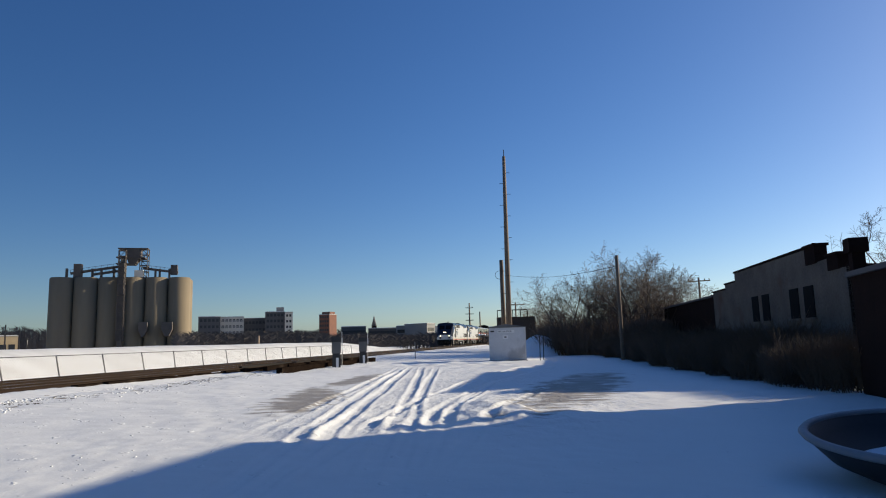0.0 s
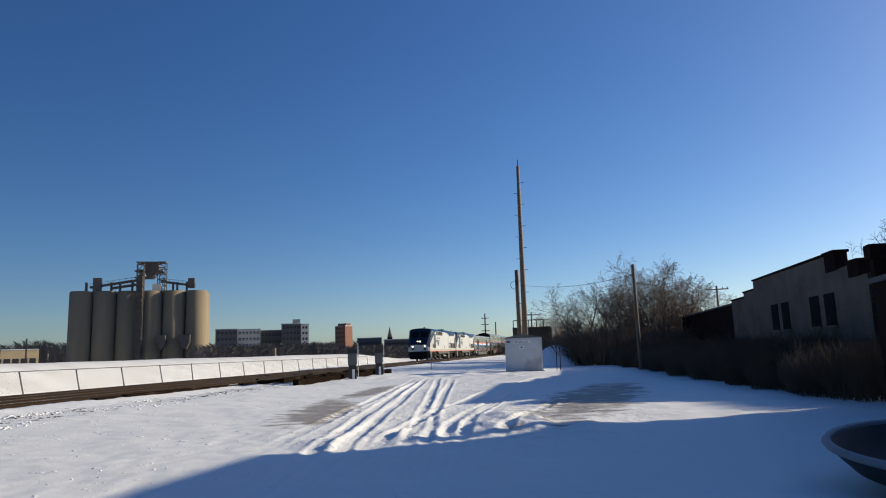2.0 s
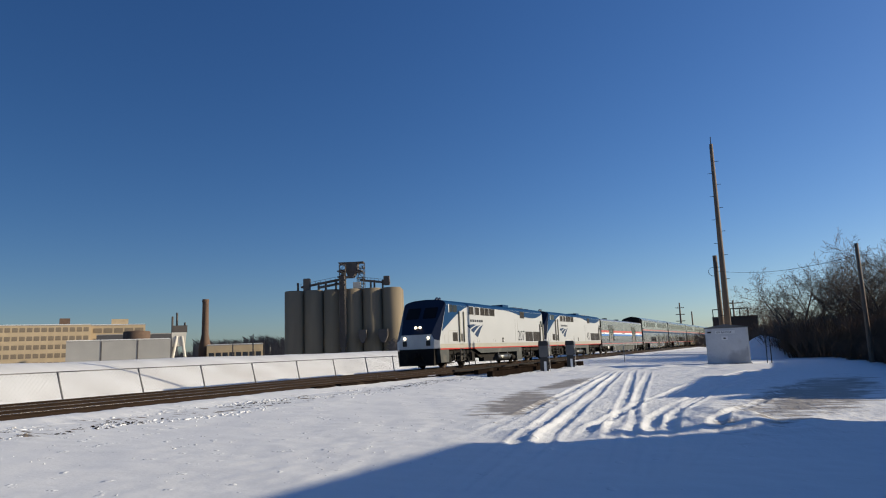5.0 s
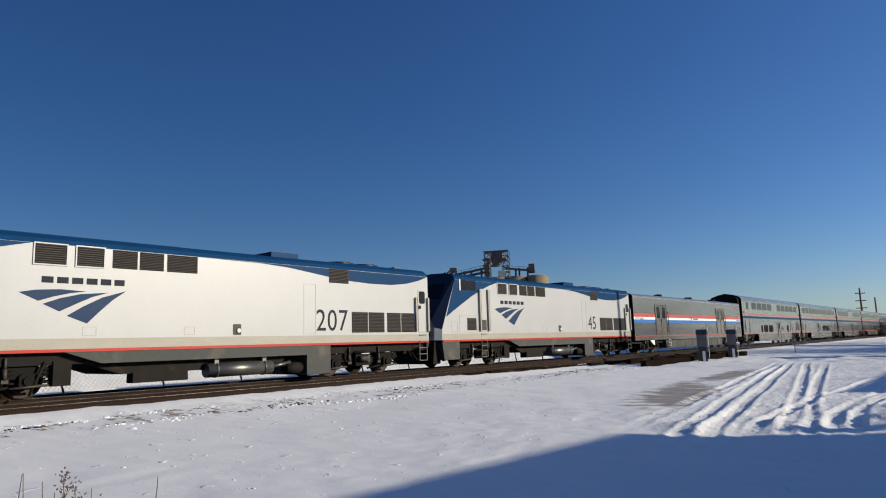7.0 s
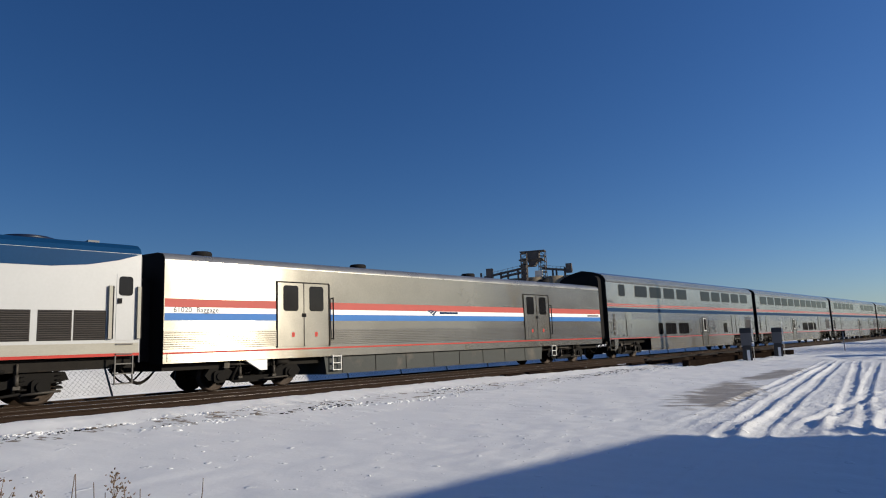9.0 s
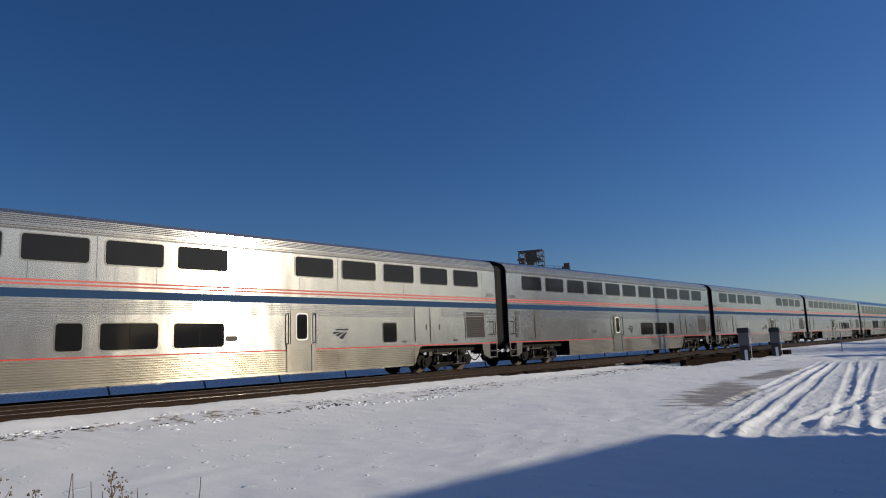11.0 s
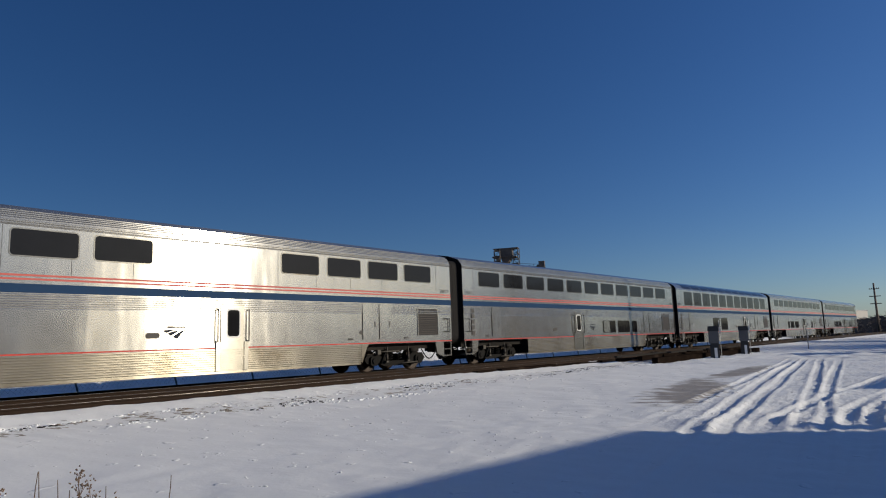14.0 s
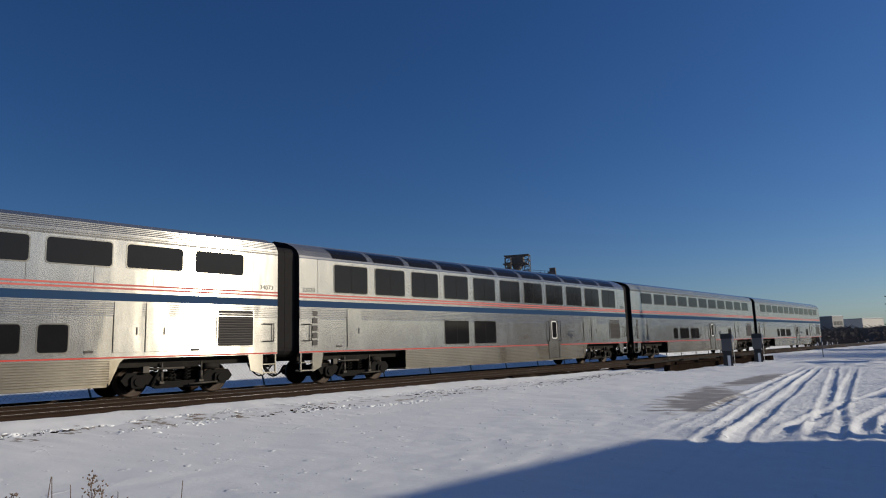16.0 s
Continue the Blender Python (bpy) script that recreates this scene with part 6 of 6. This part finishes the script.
kinds = [tree_mesh(3, 9.0, 5, -0.12), tree_mesh(8, 9.0, 7, 0.0), tree_mesh(15, 9.0, 4, 0.1)]


def tree(m, k, label, size):
    ob = thing("bare_tree", None, (), label, "tree", m @ Matrix.Scale(size, 4), group="bare trees beside the line")
    part("trunk", kinds[k][0], bark, ob)
    part("crown", kinds[k][1], bark, ob)
    return ob


for i, (az, d, k, size) in enumerate(((-10.6, 62, 0, 0.92), (-12.6, 66, 2, 0.92), (-14.4, 70, 0, 1.12), (-16.6, 63, 1, 1.12), (-18.4, 66, 1, 1.02), (-19.6, 72, 2, 0.95), (-15.6, 72, 1, 1.2),
                                       (-7.9, 92, 2, 0.8), (-8.9, 98, 0, 0.9), (-9.6, 84, 1, 0.75), (-17.4, 80, 0, 1.2), (-37.6, 40, 0, 0.92), (-20.6, 78, 2, 0.75))):
    q = at(az, d)
    tree(pose(q.x, q.y, ground_height(q.x, q.y) - 0.1, 0, 0, 67 * i), k, "bare winter tree with a wide twiggy crown", size)


# ---- brush along the sheds ----
def brush_mesh(seed, wide, tall, n, mat):
    rnd = random.Random(seed)
    s = Shape()
    for k in range(n):
        a, r = rnd.uniform(0, 2 * math.pi), wide * math.sqrt(rnd.random())
        p = Vector((r * math.cos(a), r * math.sin(a), 0))
        w = Vector((rnd.uniform(-0.5, 0.5), rnd.uniform(-0.5, 0.5), 1)).normalized()
        h = tall * rnd.uniform(0.5, 1.0) * (1 - 0.25 * r / wide)
        q = p + w * h * 0.55
        s.tube(p, q, 0.014, 0.009, 3, caps=False)
        for j in range(4):
            w2 = (w + Vector((rnd.uniform(-1, 1), rnd.uniform(-1, 1), rnd.uniform(-0.2, 0.8))) * 0.55).normalized()
            b = p.lerp(q, rnd.uniform(0.4, 1.0))
            e = b + w2 * h * rnd.uniform(0.3, 0.55)
            s.tube(b, e, 0.008, 0.004, 3, caps=False)
            for i in range(2):
                w3 = (w2 + Vector((rnd.uniform(-1, 1), rnd.uniform(-1, 1), rnd.uniform(-0.4, 0.6))) * 0.7).normalized()
                c = b.lerp(e, rnd.uniform(0.4, 0.9))
                s.tube(c, c + w3 * h * 0.22, 0.006, 0.003, 3, caps=False)
    return s.mesh("brushwood", mat)


brush = [brush_mesh(31 + k, 1.5, 2.3, 420, brush_bark) for k in range(3)]
thicket = [brush_mesh(61 + k, 1.5, 2.3, 260, thicket_bark) for k in range(3)]
for i in range(26):
    k = i / 25
    for off in (0, 1):
        x = 9.9 + 3.6 * k + 1.7 * off + random.uniform(-0.35, 0.35) + (0.3 if k < 0.1 else 0)
        y = 17.2 + 36 * k + random.uniform(-0.6, 0.6)
        if off and i < 2:
            continue
        ob = thing("bush", None, (), "dense leafless brown bush along the sheds", "bush", pose(x, y, ground_height(x, y) - 0.05, 0, 0, random.uniform(0, 360)) @ Matrix.Scale(random.uniform(0.75, 1.05) * (0.82 if not off else 1.0), 4), group="brush along the sheds")
        part("brushwood", brush[(i + off) % 3], brush_bark, ob)
for i in range(16):
    az, d = -10.6 - 0.7 * i + random.uniform(-0.3, 0.3), 61 + random.uniform(-3, 6)
    q = at(az, d)
    ob = thing("bush", None, (), "leafless reddish-brown bush under the bare trees", "bush", pose(q.x, q.y, ground_height(q.x, q.y) - 0.05, 0, 0, random.uniform(0, 360)) @ Matrix.Scale(random.uniform(1.0, 1.7), 4), group="brush under the trees")
    part("brushwood", thicket[i % 3], thicket_bark, ob)
for i in range(30):
    q = at(-9.2 - 0.39 * i, 72 + random.uniform(-3, 5))
    ob = thing("bush", None, (), "tall leafless thicket behind the bare trees", "bush", pose(q.x, q.y, ground_height(q.x, q.y) - 0.05, 0, 0, random.uniform(0, 360)) @ Matrix.Scale(random.uniform(1.3, 2.3), 4), group="thicket behind the trees")
    part("brushwood", thicket[i % 3], thicket_bark, ob)

for i in range(22):
    q = at(-10.9 - 0.42 * i + random.uniform(-0.2, 0.2), 57.5 + random.uniform(-1.5, 2.5))
    ob = thing("bush", None, (), "leafless reddish-brown bush under the bare trees", "bush", pose(q.x, q.y, ground_height(q.x, q.y) - 0.05, 0, 0, random.uniform(0, 360)) @ Matrix.Scale(random.uniform(1.0, 1.9), 4), group="brush under the trees")
    part("brushwood", thicket[i % 3], thicket_bark, ob)

# ---- sheds on the right ----
WALL2 = pose(14.0, 22.4, 0, 0, 0, 90 - 9.0)          # X along the wall, away; -Y is behind it
shed = thing("stepped_gable_shed", None, (), "old white-painted masonry shed with stepped parapet", "shed", WALL2)
outline = [(0, -0.3), (0, 3.66), (0.8, 3.66), (0.8, 4.06), (1.7, 4.12), (2.75, 4.08), (2.75, 4.62), (3.7, 4.70), (14.0, 4.72), (14.0, 4.24), (16.1, 4.24), (16.1, 3.98), (19.0, 3.96), (19.0, -0.3)]
part("front_wall", Shape().slab(outline, "y", -0.3, 0.0), white_wall, shed, "flaking white wall with its shade in the colour")
for x0, x1, z in ((3.6, 14.06, 4.72), (13.95, 16.16, 4.24), (16.05, 19.0, 3.97)):
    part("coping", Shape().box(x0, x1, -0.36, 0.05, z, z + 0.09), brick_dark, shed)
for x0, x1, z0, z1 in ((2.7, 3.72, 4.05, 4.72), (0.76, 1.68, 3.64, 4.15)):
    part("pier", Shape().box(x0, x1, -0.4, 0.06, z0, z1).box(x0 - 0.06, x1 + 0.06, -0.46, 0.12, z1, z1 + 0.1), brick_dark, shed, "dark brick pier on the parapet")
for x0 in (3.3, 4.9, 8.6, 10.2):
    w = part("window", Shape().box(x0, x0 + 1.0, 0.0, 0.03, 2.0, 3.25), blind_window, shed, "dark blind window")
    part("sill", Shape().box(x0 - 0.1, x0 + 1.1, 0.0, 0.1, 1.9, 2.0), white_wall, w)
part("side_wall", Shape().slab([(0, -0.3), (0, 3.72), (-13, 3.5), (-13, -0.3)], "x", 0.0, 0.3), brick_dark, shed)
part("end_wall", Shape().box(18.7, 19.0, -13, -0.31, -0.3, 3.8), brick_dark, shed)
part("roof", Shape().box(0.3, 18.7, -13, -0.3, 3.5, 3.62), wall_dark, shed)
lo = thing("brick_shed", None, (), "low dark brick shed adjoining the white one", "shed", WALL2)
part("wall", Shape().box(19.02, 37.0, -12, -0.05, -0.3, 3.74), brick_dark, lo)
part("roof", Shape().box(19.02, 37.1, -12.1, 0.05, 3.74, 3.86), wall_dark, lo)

C = Vector((9.83, 15.74, 0))
WALL_TURN = -104.72                                   # local X runs along the wall, back past the camera; local Y is inside
ANNEX = pose(C.x, C.y, 0, 0, 0, WALL_TURN)
annex = thing("annex_shed", None, (), "low dark brick annex with a flat roof", "shed", ANNEX)
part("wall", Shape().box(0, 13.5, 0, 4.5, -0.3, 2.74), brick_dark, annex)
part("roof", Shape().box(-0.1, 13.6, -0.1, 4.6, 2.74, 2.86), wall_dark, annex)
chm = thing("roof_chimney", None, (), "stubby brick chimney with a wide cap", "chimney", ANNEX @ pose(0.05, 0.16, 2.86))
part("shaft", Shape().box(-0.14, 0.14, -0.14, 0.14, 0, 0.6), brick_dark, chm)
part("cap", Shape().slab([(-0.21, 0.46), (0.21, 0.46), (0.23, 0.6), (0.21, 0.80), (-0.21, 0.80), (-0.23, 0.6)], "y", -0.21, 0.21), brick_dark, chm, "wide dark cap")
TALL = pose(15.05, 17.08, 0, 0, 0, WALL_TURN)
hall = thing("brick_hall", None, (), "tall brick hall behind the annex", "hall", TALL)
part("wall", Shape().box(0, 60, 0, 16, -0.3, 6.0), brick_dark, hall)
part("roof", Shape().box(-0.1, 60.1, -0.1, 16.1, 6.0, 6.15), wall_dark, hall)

# ---- upturned dish lying by the wall ----
dish_at = (5.07, 6.69)
DISH = pose(dish_at[0], dish_at[1], ground_height(*dish_at) + 0.02, 0, 0, -28.5) @ pose(0, 0, 0, 4, 0, 0) @ Matrix.Diagonal((1, 1, 0.82, 1))
dish = thing("upturned_dish", None, (), "large dark upturned metal dish with snow in it", "dish", DISH)
R_DISH = 1.38
prof = [(0.0, 0.0), (0.6, 0.01), (0.9, 0.07), (1.14, 0.21), (1.29, 0.40), (R_DISH - 0.03, 0.52)]
part("bowl", Shape().lathe(prof + [(R_DISH - 0.02, 0.55)] + [(1.32, 0.53), (1.22, 0.38), (1.08, 0.24), (0.86, 0.11), (0.5, 0.06), (0, 0.05)], (0, 0, 0), 56), dish_paint, dish, "dark worn bowl")
part("rim", Shape().lathe([(R_DISH - 0.06, 0.46), (R_DISH + 0.005, 0.49), (R_DISH + 0.03, 0.53), (R_DISH, 0.57), (R_DISH - 0.06, 0.565), (R_DISH - 0.07, 0.53), (R_DISH - 0.06, 0.46)], (0, 0, 0), 56), dish_rim, dish, "pale rolled rim")
part("foot", Shape().lathe([(0.0, 0.02), (0.55, 0.02), (0.6, -0.1), (0.62, -0.25)], (0, 0, 0), 28), dish_paint, dish)
sn = Shape().lathe([(0, 0.30), (0.35, 0.30), (0.65, 0.27), (0.85, 0.22), (1.0, 0.16)], (0.05, -0.05, 0), 40)
for i, v in enumerate(sn.v):
    sn.v[i] = (v[0] * (1 + 0.1 * noise.noise((v[0] * 2, v[1] * 2, 0))), v[1], v[2] + 0.03 * noise.noise((v[0] * 3, v[1] * 3, 4)))
thing("dish_snow", sn, snow_plain, "patch of snow lying in the dish", "snow", DISH)


# ---- dry weeds by the camera ----
def weed(az, d, height, kind, lab):
    rnd = random.Random(int(az * 100))
    s, heads = Shape(), Shape()
    p = Vector((0, 0, 0))
    w = Vector((rnd.uniform(-0.1, 0.1), rnd.uniform(-0.1, 0.1), 1)).normalized()
    q = p
    n = 5
    for i in range(n):
        w = (w + Vector((rnd.uniform(-1, 1), rnd.uniform(-1, 1), 0)) * 0.05).normalized()
        q2 = q + w * height / n
        s.tube(q, q2, 0.006 * (1 - 0.5 * i / n), 0.006 * (1 - 0.5 * (i + 1) / n), 5, caps=False)
        q = q2
        if kind and i >= 2:
            for k in range(kind):
                w2 = (w + Vector((rnd.uniform(-1, 1), rnd.uniform(-1, 1), 0.3)) * 0.7).normalized()
                e = q + w2 * height * rnd.uniform(0.12, 0.24)
                s.tube(q, e, 0.003, 0.002, 4, caps=False)
                for j in range(5):
                    c = e + Vector((rnd.uniform(-1, 1), rnd.uniform(-1, 1), rnd.uniform(-1, 1))) * 0.035
                    heads.tube(c, c + Vector((rnd.uniform(-1, 1), rnd.uniform(-1, 1), rnd.uniform(0, 1))) * 0.018, 0.007, 0.003, 5)
    pt = at(az + 1.2, d) + DRIFT
    ob = thing("dry_weed", None, (), lab, "weed", pose(pt.x, pt.y, ground_height(pt.x, pt.y) - 0.02), group="dry weeds in the snow")
    part("stalk", s, weed_mat, ob)
    if kind:
        tagged(part("seed_head", heads, weed_mat, ob, "brown dried seed heads"), kind="stuff")


for az, d, hgt, kind in ((57.6, 6.0, 0.72, 4), (57.0, 6.1, 0.62, 2), (62.6, 6.0, 0.64, 3), (61.0, 6.3, 0.86, 0), (60.4, 6.2, 0.9, 0), (59.3, 6.4, 0.72, 0), (58.6, 6.2, 0.66, 0), (56.2, 6.3, 0.62, 0),
                         (52.2, 6.0, 0.74, 0), (64.5, 6.1, 0.78, 3), (65.6, 6.4, 0.7, 0), (55.4, 5.9, 0.5, 1)):
    weed(az, d, hgt * 0.68, kind, "dry brown seed-headed weed standing in snow" if kind else "thin dry grass stalk standing in snow")

motions()
